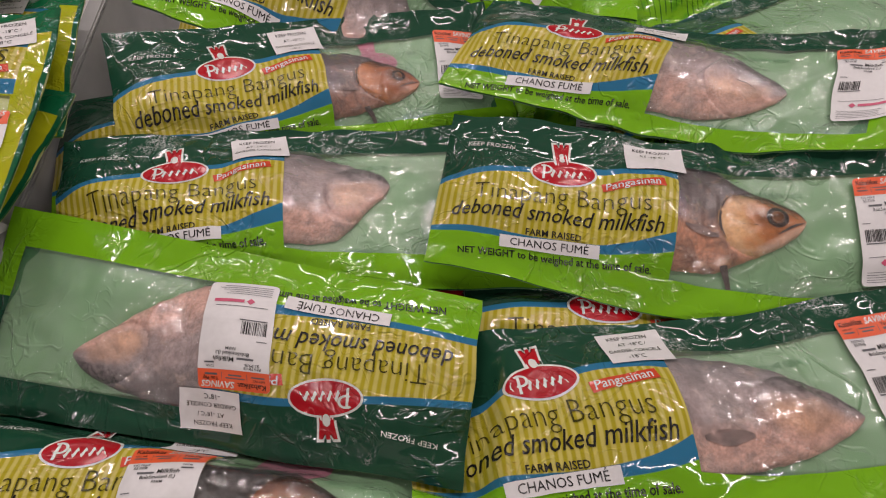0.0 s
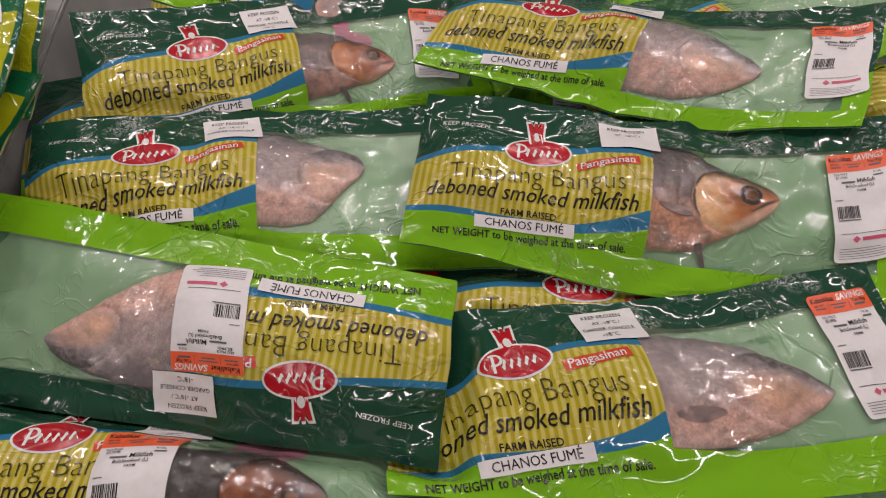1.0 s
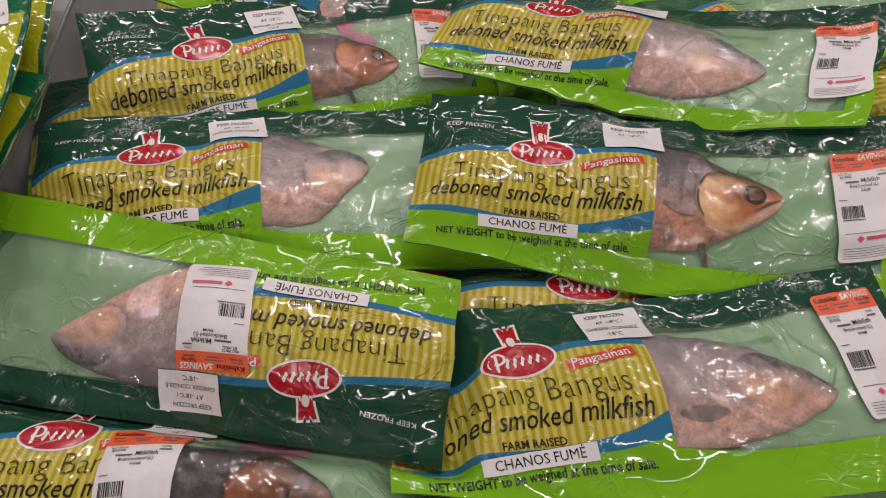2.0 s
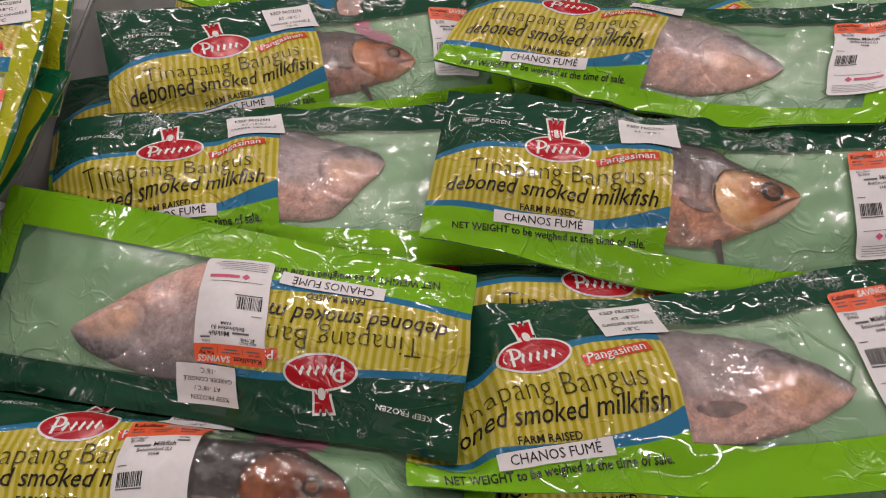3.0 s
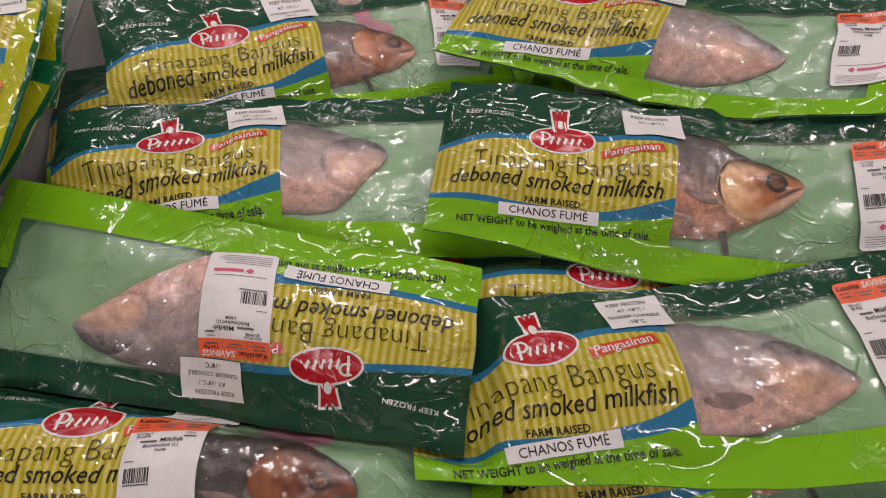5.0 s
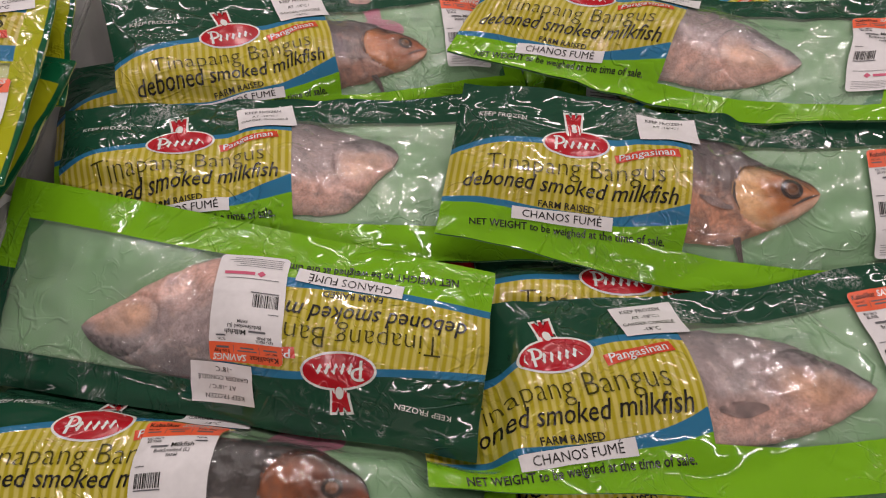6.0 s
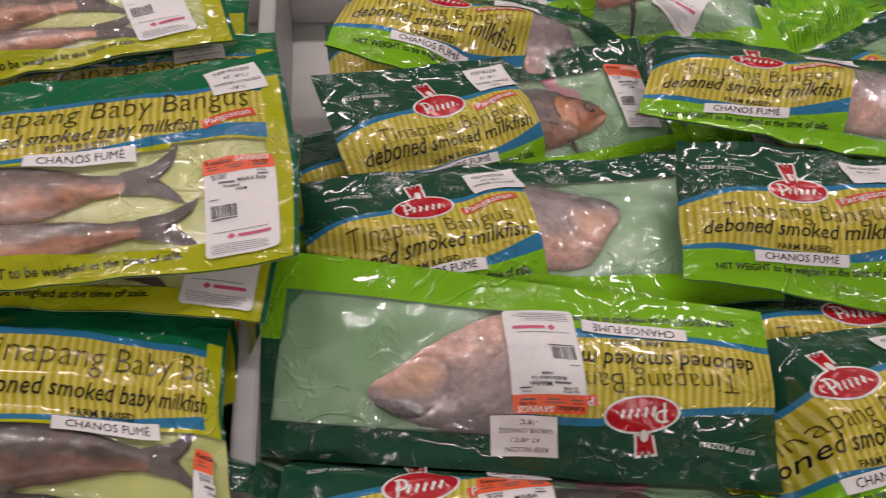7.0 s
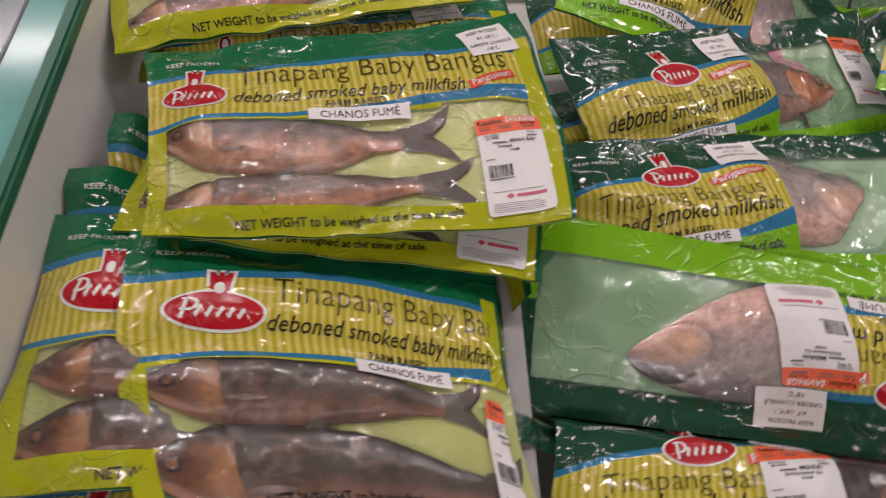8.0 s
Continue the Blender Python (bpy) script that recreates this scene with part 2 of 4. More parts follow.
SKIN = {
    "smoked": body_skin("smoked_skin", (0.085, 0.072, 0.074), (0.205, 0.160, 0.155), (0.66, 0.33, 0.21), 0.18, 0.22, 0.9, 0.17),
    "amber": body_skin("amber_smoked_skin", (0.090, 0.078, 0.080), (0.23, 0.185, 0.18), (0.50, 0.27, 0.20), 0.45, 0.25, 0.9, 0.20),
    "charred": body_skin("charred_skin", (0.018, 0.016, 0.016), (0.085, 0.072, 0.068), (0.16, 0.085, 0.06), 0.5, 0.5, 1.4),
    "pale": body_skin("frosted_skin", (0.20, 0.175, 0.178), (0.46, 0.365, 0.355), (0.67, 0.42, 0.345), 0.32, 0.45, 0.5, 0.24, 0.36),
    "baby": body_skin("young_fish_skin", (0.050, 0.038, 0.030), (0.175, 0.108, 0.078), (0.54, 0.265, 0.165), 0.06, 0.28, 0.6, 0.20),
    "dark_young": body_skin("dark_young_skin", (0.026, 0.021, 0.019), (0.105, 0.074, 0.060), (0.28, 0.135, 0.088), 0.30, 0.35, 1.0, 0.20),
}
HEAD = {
    "smoked": head_skin("golden_head_skin", (0.035, 0.022, 0.016), (0.70, 0.45, 0.24), (0.46, 0.175, 0.060), (0.70, 0.47, 0.35), 0.2),
    "amber": head_skin("amber_head_skin", (0.030, 0.018, 0.013), (0.50, 0.22, 0.10), (0.36, 0.115, 0.042), (0.56, 0.30, 0.20), 0.22),
    "charred": head_skin("charred_head_skin", (0.014, 0.010, 0.008), (0.26, 0.085, 0.032), (0.20, 0.052, 0.018), (0.26, 0.10, 0.05)),
    "pale": frosted_head("frosted_head_skin", (0.20, 0.175, 0.178), (0.46, 0.365, 0.355), (0.67, 0.42, 0.345), (0.55, 0.335, 0.225)),
    "baby": head_skin("young_head_skin", (0.040, 0.028, 0.022), (0.50, 0.28, 0.16), (0.27, 0.12, 0.065), (0.54, 0.30, 0.19), 0.25),
    "dark_young": head_skin("dark_young_head_skin", (0.022, 0.017, 0.015), (0.38, 0.19, 0.095), (0.17, 0.065, 0.035), (0.42, 0.21, 0.13), 0.25),
}
FIN = simple("dark_fin", (0.07, 0.05, 0.04), 0.5, 0.4, 150, bump=0.5)
EYE = simple("cloudy_eye", (0.17, 0.09, 0.055), 0.10, 0.5, 160)
EYE_RIM = simple("dark_eye_socket", (0.030, 0.017, 0.012), 0.2, 0.5, 160)
FIN_SOFT = simple("pale_fin", (0.24, 0.17, 0.155), 0.5, 0.5, 120, bump=0.4)


# ---- mesh helpers ----
def link_mesh(name, verts, faces, mat, parent=None, uvs=None, smooth=True, label=""):
    me = bpy.data.meshes.new(name)
    me.from_pydata([tuple(map(float, p)) for p in verts], [], [tuple(map(int, f)) for f in faces])
    if uvs is not None:
        layer = me.uv_layers.new(name="UVMap")
        idx = np.empty(len(me.loops), dtype=np.int32)
        me.loops.foreach_get("vertex_index", idx)
        layer.data.foreach_set("uv", np.asarray(uvs, dtype=np.float32)[idx].ravel())
    if smooth:
        me.polygons.foreach_set("use_smooth", [True] * len(me.polygons))
    me.materials.append(mat)
    ob = new(name, me)
    if parent is not None:
        ob.parent = parent
    if label:
        tagged(ob, label)
    return ob


def part(name, bm, mat, parent=None, label="", smooth=False):
    me = bpy.data.meshes.new(name)
    bm.to_mesh(me)
    bm.free()
    if smooth:
        me.polygons.foreach_set("use_smooth", [True] * len(me.polygons))
    me.materials.append(mat)
    ob = new(name, me)
    if parent is not None:
        ob.parent = parent
    if label:
        tagged(ob, label)
    return ob


def box(bm, x0, y0, z0, x1, y1, z1, bevel=0.0):
    g = bmesh.ops.create_cube(bm, size=1.0, matrix=Matrix.Translation(((x0 + x1) / 2, (y0 + y1) / 2, (z0 + z1) / 2)) @ Matrix.Diagonal((x1 - x0, y1 - y0, z1 - z0, 1)))
    if bevel:
        es = list({e for v in g["verts"] for e in v.link_edges})
        bmesh.ops.bevel(bm, geom=es, offset=bevel, segments=2, affect="EDGES")
    return bm


def grid_faces(nu, nv):
    i, j = np.meshgrid(np.arange(nu - 1), np.arange(nv - 1), indexing="ij")
    a = (i * nv + j).ravel()
    return np.stack([a, a + 1, a + nv + 1, a + nv], 1)


def lattice(seed, n=64):
    return np.random.RandomState(seed).rand(n, n) * 2 - 1


def vnoise(x, y, seed):
    """Smooth value noise over arrays, about -1 to 1."""
    g = lattice(seed)
    xi, yi = np.floor(x).astype(int), np.floor(y).astype(int)
    fx, fy = x - xi, y - yi
    fx, fy = fx * fx * (3 - 2 * fx), fy * fy * (3 - 2 * fy)
    a = g[xi % 64, yi % 64] * (1 - fx) + g[(xi + 1) % 64, yi % 64] * fx
    b = g[xi % 64, (yi + 1) % 64] * (1 - fx) + g[(xi + 1) % 64, (yi + 1) % 64] * fx
    return a * (1 - fy) + b * fy


def stuff(ob):
    return tagged(ob, kind="stuff") if ob else ob


GLYPHS = {}


def glyphs(text, bold=0.0, shear=0.0, cell=0.18):
    """Flat mesh of a line of text in the built-in font, width 1, finely split so that it can follow a surface."""
    key = (text, bold, shear)
    if key in GLYPHS:
        return GLYPHS[key]
    cu = bpy.data.curves.new("line", "FONT")
    cu.body, cu.offset, cu.shear, cu.resolution_u = text, bold, shear, 2
    ob = new("line", cu)
    dg = bpy.context.evaluated_depsgraph_get()
    ev = ob.evaluated_get(dg)
    bm = bmesh.new()
    bm.from_mesh(ev.to_mesh())
    ev.to_mesh_clear()
    bpy.data.objects.remove(ob)
    bpy.data.curves.remove(cu)
    bmesh.ops.triangulate(bm, faces=bm.faces[:])
    for _ in range(2):
        long_edges = [e for e in bm.edges if e.calc_length() > cell]
        if not long_edges:
            break
        bmesh.ops.subdivide_edges(bm, edges=long_edges, cuts=1)
        bmesh.ops.triangulate(bm, faces=[f for f in bm.faces if len(f.verts) > 3])
    co = np.array([v.co[:] for v in bm.verts])
    bm.verts.index_update()
    fa = [[v.index for v in f.verts] for f in bm.faces]
    bm.free()
    w = co[:, 0].max() - co[:, 0].min()
    co[:, 0] -= co[:, 0].min()
    GLYPHS[key] = (co[:, :2] / w, fa)
    return GLYPHS[key]


def poly_fan(outline, rings=4):
    """A star-shaped flat outline filled with rings of faces."""
    o = np.array(outline, dtype=float)
    c = o.mean(0)
    n = len(o)
    verts = [c]
    for r in range(1, rings + 1):
        verts += list(c + (o - c) * r / rings)
    faces = [(0, 1 + i, 1 + (i + 1) % n) for i in range(n)]
    for r in range(rings - 1):
        b = 1 + r * n
        faces += [(b + i, b + n + i, b + n + (i + 1) % n, b + (i + 1) % n) for i in range(n)]
    return np.array(verts), faces


def oval(cx, cy, rx, ry, n=36):
    return [(cx + rx * math.cos(2 * math.pi * i / n), cy + ry * math.sin(2 * math.pi * i / n)) for i in range(n)]


def patch(u0, v0, u1, v1, step=0.004):
    nu, nv = max(2, int((u1 - u0) / step) + 2), max(2, int((v1 - v0) / step) + 2)
    U, V = np.meshgrid(np.linspace(u0, u1, nu), np.linspace(v0, v1, nv), indexing="ij")
    return np.stack([U.ravel(), V.ravel()], 1), grid_faces(nu, nv)


def joined(pieces):
    vs, fs, n = [], [], 0
    for v, f in pieces:
        vs.append(np.asarray(v))
        fs += [tuple(int(i) + n for i in q) for q in f]
        n += len(v)
    return np.concatenate(vs), fs


# ---- pouches ----
KIND = {
    "large": dict(L=0.42, W=0.176, win=(0.2135, 0.030, 0.418, 0.147), bulge=0.022, more=0.022),
    "baby": dict(L=0.355, W=0.21, win=(0.016, 0.094, 0.331, 0.188), bulge=0.019, more=0.0),
    "back": dict(L=0.42, W=0.176, win=None, bulge=0.016, more=0.0),
}
CEILING = {}
CELL = 0.004


class Pouch:
    """One vacuum pouch: its sheet as a grid, on which all its parts are laid."""

    def __init__(self, key, kind, place, seed, cut=None, droop=0.0, sag=0.0, flutter=1.0, bend=0.0, taper=0.2, dv=0.0, trim=0.0, shape=None, foot=0.147):
        k = KIND[kind]
        self.dv, self.clip = dv, 0.016 if cut else 0.001
        self.kind, self.seed, self.L, self.W, self.win = kind, seed, cut or k["L"] + k["more"], k["W"] + dv - trim, k["win"]
        if kind == "large":
            self.win = self.win[:3] + (foot,)
        if dv:
            self.win = (self.win[0], self.win[1] + dv, self.win[2], self.win[3] + dv + (0.015 if cut else 0.0))
        x, y, z, rx, ry, rz, sy = place
        self.m = pose(x, y, z, rx, ry, rz)
        self.sy = sy
        gu, gv = np.linspace(0, self.L, 141), np.linspace(0, self.W, 67)
        if self.win:
            for w in (self.win[0], self.win[2]):
                if w < self.L - 0.004:
                    gu[np.argmin(abs(gu - w))] = w
            for w in (self.win[1], self.win[3]):
                gv[np.argmin(abs(gv - w))] = w
        self.gu, self.gv = gu, gv
        U, V = np.meshgrid(gu, gv, indexing="ij")
        ed = lambda d, w: np.clip(d / w, 0, 1) ** 2 * (3 - 2 * np.clip(d / w, 0, 1))
        ends = np.sqrt(ed(U, 0.05)) * ed(k["L"] - U + 0.01, 0.075)
        bulge = k["bulge"] * np.sin(np.pi * np.clip(V / self.W, 0, 1)) ** 1.5 * ends
        if kind == "large":
            bulge = bulge * (1 - 0.55 * ed(U - 0.19, 0.06))
        elif kind == "baby":
            bulge = bulge * (1 - 0.5 * ed(V - 0.08, 0.04))
        edge = np.minimum(np.minimum(U, self.L - U), np.minimum(V, self.W - V))
        soft = np.exp(-edge / 0.016)
        wr = 0.0014 * vnoise(U * 34, V * 46, seed) + 0.0004 * vnoise(U * 80 + 7, V * 95, seed + 1)
        ridge = 0.0011 * (1 - np.abs(vnoise(U * 26 + V * 14, V * 30 - U * 9, seed + 2)) * 3.2).clip(0)
        flut = flutter * soft * (0.0045 * vnoise(U * 16, V * 16, seed + 3) + 0.0025 * vnoise(U * 37, V * 37, seed + 4))
        base = flut + sag * ((U / self.L - 0.5) ** 2 * 4 - 0.33) - droop * np.clip(0.09 - V, 0, 1) ** 2 / 0.0081
        wob = 0.0022 * vnoise(U * 14 + 3, V * 3, seed + 5)
        wobu = 0.0015 * vnoise(V * 30, U * 2, seed + 6)
        X = U - k["L"] / 2 + wobu
        Y = ((k["W"] + dv) / 2 - V) * sy * (1 + taper * (U / k["L"] - 0.3)) + wob + bend * np.clip(U - 0.20, 0, 1) ** 2
        if shape:
            # slight stretch, skew and bow of the sheet: coefficients of 1, a, b, aa, ab, bb
            a, b = U / k["L"] - 0.5, V / k["W"] - 0.5
            terms = (1.0, a, b, a * a, a * b, b * b)
            X = X + sum(c * q for c, q in zip(shape[0], terms))
            Y = Y + sum(c * q for c, q in zip(shape[1], terms))
        h = bulge + (wr + ridge) * np.clip(edge / 0.006, 0, 1)
        # slide below what lies on top
        M = np.array(self.m)
        P = np.stack([X, Y, base + h], -1) @ M[:3, :3].T + M[:3, 3]
        iu, iv = np.round(P[..., 0] / CELL).astype(int), np.round(P[..., 1] / CELL).astype(int)
        push = np.zeros_like(U)
        for a in range(U.shape[0]):
            for b in range(U.shape[1]):
                c = CEILING.get((iu[a, b], iv[a, b]))
                if c is not None:
                    push[a, b] = max(0.0, P[a, b, 2] - c + 0.0015)
        for _ in range(3):
            q = np.pad(push, 1, mode="edge")
            push = np.max([q[i:i + U.shape[0], j:j + U.shape[1]] for i in range(3) for j in range(3)], 0)
        keep = push.copy()
        for _ in range(7):
            q = np.pad(push, 1, mode="edge")
            push = np.mean([q[i:i + U.shape[0], j:j + U.shape[1]] for i in range(3) for j in range(3)], 0)
        base = base - push
        self.X, self.Y, self.base, self.h = X, Y, base, h
        under = base - 0.0015 - 0.35 * bulge
        self.under = under
        self.bot = base + h - 0.0026
        Q = np.stack([X, Y, under], -1) @ M[:3, :3].T + M[:3, 3]
        for a, b, z in zip(iu.ravel(), iv.ravel(), Q[..., 2].ravel()):
            for da in (0, 1):
                for db in (0, 1):
                    c = (a + da, b + db)
                    if z < CEILING.get(c, 9.0):
                        CEILING[c] = z

    def sample(self, field, u, v):
        a, b = np.interp(u, self.gu, np.arange(len(self.gu))), np.interp(v, self.gv, np.arange(len(self.gv)))
        i, j = np.minimum(a.astype(int), len(self.gu) - 2), np.minimum(b.astype(int), len(self.gv) - 2)
        fa, fb = a - i, b - j
        return (field[i, j] * (1 - fa) + field[i + 1, j] * fa) * (1 - fb) + (field[i, j + 1] * (1 - fa) + field[i + 1, j + 1] * fa) * fb

    def on(self, uv, lift=0.0006):
        """Places on the front film."""
        u, v = np.asarray(uv, dtype=float).T
        return np.stack([self.sample(self.X, u, v), self.sample(self.Y, u, v), self.sample(self.base + self.h, u, v) + lift], 1)

    def lay(self, name, uv, faces, mat, parent, lift=0.0006, label=""):
        """A flat shape laid on the film; what passes the pouch's ends is left out."""
        uv = np.asarray(uv, dtype=float)
        ok = (uv[:, 0] > 0.001) & (uv[:, 0] < self.L - self.clip) & (uv[:, 1] > 0) & (uv[:, 1] < self.W)
        faces = [f for f in faces if all(ok[i] for i in f)]
        if not faces:
            return None
        used = sorted({i for f in faces for i in f})
        ren = {o: n for n, o in enumerate(used)}
        return link_mesh(name, self.on(uv[used], lift), [[ren[i] for i in f] for f in faces], mat, parent, uv[used], True, label)

    def text_uv(self, text, u, v, width, turn=0.0, bold=0.0, shear=0.0, tall=1.0, arc=0.0, mirror=False):
        co, fa = glyphs(text, bold, shear)
        x, y = co[:, 0] * width, co[:, 1] * width * tall
        if mirror:
            x = width - x
        y = y + arc * (1 - (2 * x / width - 1) ** 2)
        t = math.radians(turn)
        return np.stack([u + x * math.cos(t) - y * math.sin(t), v - (x * math.sin(t) + y * math.cos(t))], 1), fa

    def text(self, text, u, v, width, mat, parent, lift=0.0007, name="lettering", **kw):
        uv, fa = self.text_uv(text, u, v, width, **kw)
        return self.lay(name, uv, fa, mat, parent, lift)

    def films(self, root, mat, back_mat, clear="clear"):
        nu, nv = len(self.gu), len(self.gv)
        F = grid_faces(nu, nv)
        U, V = np.meshgrid(self.gu, self.gv, indexing="ij")
        uv = np.stack([U.ravel(), V.ravel() - self.dv * np.clip((V.ravel() - 0.01) / (0.075 + self.dv), 0, 1)], 1)
        top = np.stack([self.X, self.Y, self.base + self.h], -1).reshape(-1, 3)
        cu, cv = uv[F].mean(1).T
        inside = np.zeros(len(F), bool)
        if self.win:
            a, b, c, d = self.win
            inside = (cu > a) & (cu < c) & (cv > b - self.dv) & (cv < d - self.dv)
            if self.kind == "baby":
                inside &= cv > 0.1065 - 0.016 * (cu / 0.33) ** 2 + 0.009 * (cu / 0.33) ** 4
        for name, sel, m in (("printed_film", ~inside, mat), ("window_film", inside, CLEAR[clear])):
            if sel.any():
                f = F[sel]
                used, inv = np.unique(f, return_inverse=True)
                o = link_mesh(name, top[used], inv.reshape(f.shape), m, root, uv[used])
                if name == "window_film":
                    o.visible_shadow = False
        for name, z, m in (("backing_film", self.bot, back_mat), ("underside_film", self.under, BACK_OUT)):
            low = np.stack([self.X, self.Y, z], -1)[::2, ::2]
            link_mesh(name, low.reshape(-1, 3), grid_faces(*low.shape[:2])[:, ::-1], m, root, np.stack([U[::2, ::2].ravel(), V[::2, ::2].ravel()], 1))

    def low(self, uv, lift=0.0008):
        u, v = np.asarray(uv, dtype=float).T
        return np.stack([self.sample(self.X, u, v), self.sample(self.Y, u, v), self.sample(self.bot, u, v) + lift], 1)

    def fish(self, root, skin, u0, u1, head_at, v0=0.0, v1=0.0, half=0.04, upper=None, lower=None, thick=0.02, tail=False, eye=True, fin=True, name="fish", gb=0.28):
        """A fish lying on its side from u0 (tail or cut end) to the snout at u1.
        upper, lower: (u, v) of its back and belly lines; without them it tapers from half."""
        ns, na = 72, 31
        s = np.linspace(0, 1, ns)
        a = np.sin(np.linspace(-1, 1, na) * np.pi / 2)
        if upper:
            us = u0 + (u1 - u0) * s
            lines = []
            for pts in (upper, lower):
                pu, pv = np.array(pts).T
                y = np.interp(us, pu, pv)
                for _ in range(3):
                    q = np.pad(y, 3, mode="reflect", reflect_type="odd")
                    y = np.mean([q[i:i + ns] for i in range(7)], 0)
                lines.append(y)
            vc, w = (lines[0] + lines[1]) / 2, (lines[1] - lines[0]) / 2
            # the nose is rounded off
            w = w * np.sqrt(np.clip(1 - np.clip((s - 0.93) / 0.07, 0, 1) ** 2, 0.02, 1))
            half = w.max()
        else:
            hd = np.clip((s - head_at) / (1 - head_at), 0, 1)
            up = np.interp(hd, [0, 0.25, 0.5, 0.75, 0.93, 1], [1.0, 0.88, 0.66, 0.42, 0.22, 0.06]) * half
            down = np.interp(hd, [0, 0.25, 0.5, 0.75, 0.93, 1], [1.0, 0.95, 0.78, 0.52, 0.28, 0.06]) * half
            w = (up + down) / 2
            if tail:
                w = w * np.interp(s, [0, 0.12, 0.35, 0.6, 1], [0.30, 0.40, 0.86, 1.0, 1.0])
                # the belly sags more than the back arches
                up = up * 0.9
            vc = v0 + (v1 - v0) * s ** 1.6 + 0.002 * np.sin(s * 5 + self.seed) + (down - up) / 2
            gb = 0.05 if tail else gb
        w = w * (1 + 0.025 * vnoise(s * 9, s * 0 + 1.3, self.seed + 9) + 0.02 * vnoise(s * 27, s * 0 + 2.3, self.seed + 10))
        GU, GV = np.meshgrid(self.gu, self.gv, indexing="ij")
        gs = (GU - u0) / (u1 - u0)
        gw, gc = np.interp(gs, s, w), np.interp(gs, s, vc)
        ga = (GV - gc) / (gw * 1.18 + 0.002)
        fade = np.clip((1.06 - gs) / 0.3, 0, 1) * np.clip((gs + (0.02 if tail else 0.35)) / 0.3, 0, 1)
        rise = thick * np.clip(1 - ga ** 2, 0, 1) ** 0.8 * np.sqrt(np.clip(fade, 0, 1)) * np.clip(gw / half, 0.25, 1) ** 0.6
        q = np.pad(rise, 2, mode="edge")
        rise = np.mean([q[i:i + rise.shape[0], j:j + rise.shape[1]] for i in range(5) for j in range(5)], 0)
        self.h = np.maximum(self.h, self.h + rise)
        S, A = np.meshgrid(s, a, indexing="ij")
        U = u0 + (u1 - u0) * S
        V = vc[:, None] + A * w[:, None]
        lim = self.sample(self.base + self.h, U.ravel(), V.ravel()).reshape(U.shape)
        bot = self.sample(self.bot, U.ravel(), V.ravel()).reshape(U.shape)
        rise = thick * np.sqrt(np.clip(1 - A ** 2, 0, 1)) * np.clip((w / half)[:, None], 0.2, 1) ** 0.6
        rise = rise * (1 + 0.14 * vnoise(U * 60, V * 60, self.seed + 11) + 0.10 * vnoise(U * 150, V * 150, self.seed + 12))
        gill = np.exp(-((S - head_at - gb * A ** 2 * (0.5 if tail else 1.0)) / 0.014) ** 2) * 0.0026
        Z = np.minimum(bot + 0.0012 + rise - gill, lim - 0.0010 - gill * 0.6)
        X = self.sample(self.X, U.ravel(), V.ravel()).reshape(U.shape)
        Y = self.sample(self.Y, U.ravel(), V.ravel()).reshape(U.shape)
        top = np.stack([X, Y, Z], -1).reshape(-1, 3)
        # skin coordinates: 0 to 1 along the body, 1 to 2 along the head
        edge_s = head_at + gb * A ** 2 * (0.5 if tail else 1.0)
        along = np.where(S > edge_s, 1 + (S - edge_s) / (1 - edge_s + 1e-6), S / (edge_s + 1e-6))
        uv = np.stack([along.ravel(), A.ravel()], 1)
        F = grid_faces(ns, na)
        cs, ca = S.ravel()[F].mean(1), A.ravel()[F].mean(1)
        is_head = cs > head_at + gb * ca ** 2 * (0.5 if tail else 1.0)
        body = None
        for nm, sel, m in ((name, ~is_head, SKIN[skin]), ("head", is_head, HEAD[skin])):
            f = F[sel]
            used, inv = np.unique(f, return_inverse=True)
            o = link_mesh(nm, top[used], inv.reshape(f.shape), m, root if body is None else body, uv[used])
            body = body or o
        place = lambda ss, aa, up: (np.interp(ss, s, u0 + (u1 - u0) * s), np.interp(ss, s, vc + aa * w))

        def spot(nm, ss, aa, r, mat, up, squash=1.0):
            uu, vv = place(ss, aa, up)
            v, f = poly_fan(oval(uu, vv, r, r * squash, 18), 3)
            fs = np.clip((v[:, 0] - u0) / (u1 - u0), 0, 1)
            fa = np.clip((v[:, 1] - np.interp(fs, s, vc)) / np.interp(fs, s, w), -1, 1)
            ia, ja = fs * (ns - 1), np.interp(fa, a, np.arange(na))
            i, j = np.minimum(ia.astype(int), ns - 2), np.minimum(ja.astype(int), na - 2)
            di, dj = ia - i, ja - j
            z0 = (Z[i, j] * (1 - di) + Z[i + 1, j] * di) * (1 - dj) + (Z[i, j + 1] * (1 - di) + Z[i + 1, j + 1] * di) * dj
            d = np.hypot(v[:, 0] - uu, v[:, 1] - vv) / r
            pts = np.stack([self.sample(self.X, v[:, 0], v[:, 1]), self.sample(self.Y, v[:, 0], v[:, 1]), z0 + 0.0002 + up * (1 - d ** 2)], 1)
            link_mesh(nm, pts, f, mat, body, v)

        def line(nm, path, wide, mat):
            """A thin strip along (s, a) places of the fish, proud of the skin."""
            ss, aa = np.array(path).T
            uu, vv = u0 + (u1 - u0) * ss, np.interp(ss, s, vc) + aa * np.interp(ss, s, w)
            t = np.stack([np.gradient(uu), np.gradient(vv)], 1)
            t /= np.linalg.norm(t, axis=1)[:, None] + 1e-9
            nrm = np.stack([-t[:, 1], t[:, 0]], 1) * (wide * np.sin(np.linspace(0.25, math.pi - 0.25, len(ss))))[:, None]
            n = len(ss)
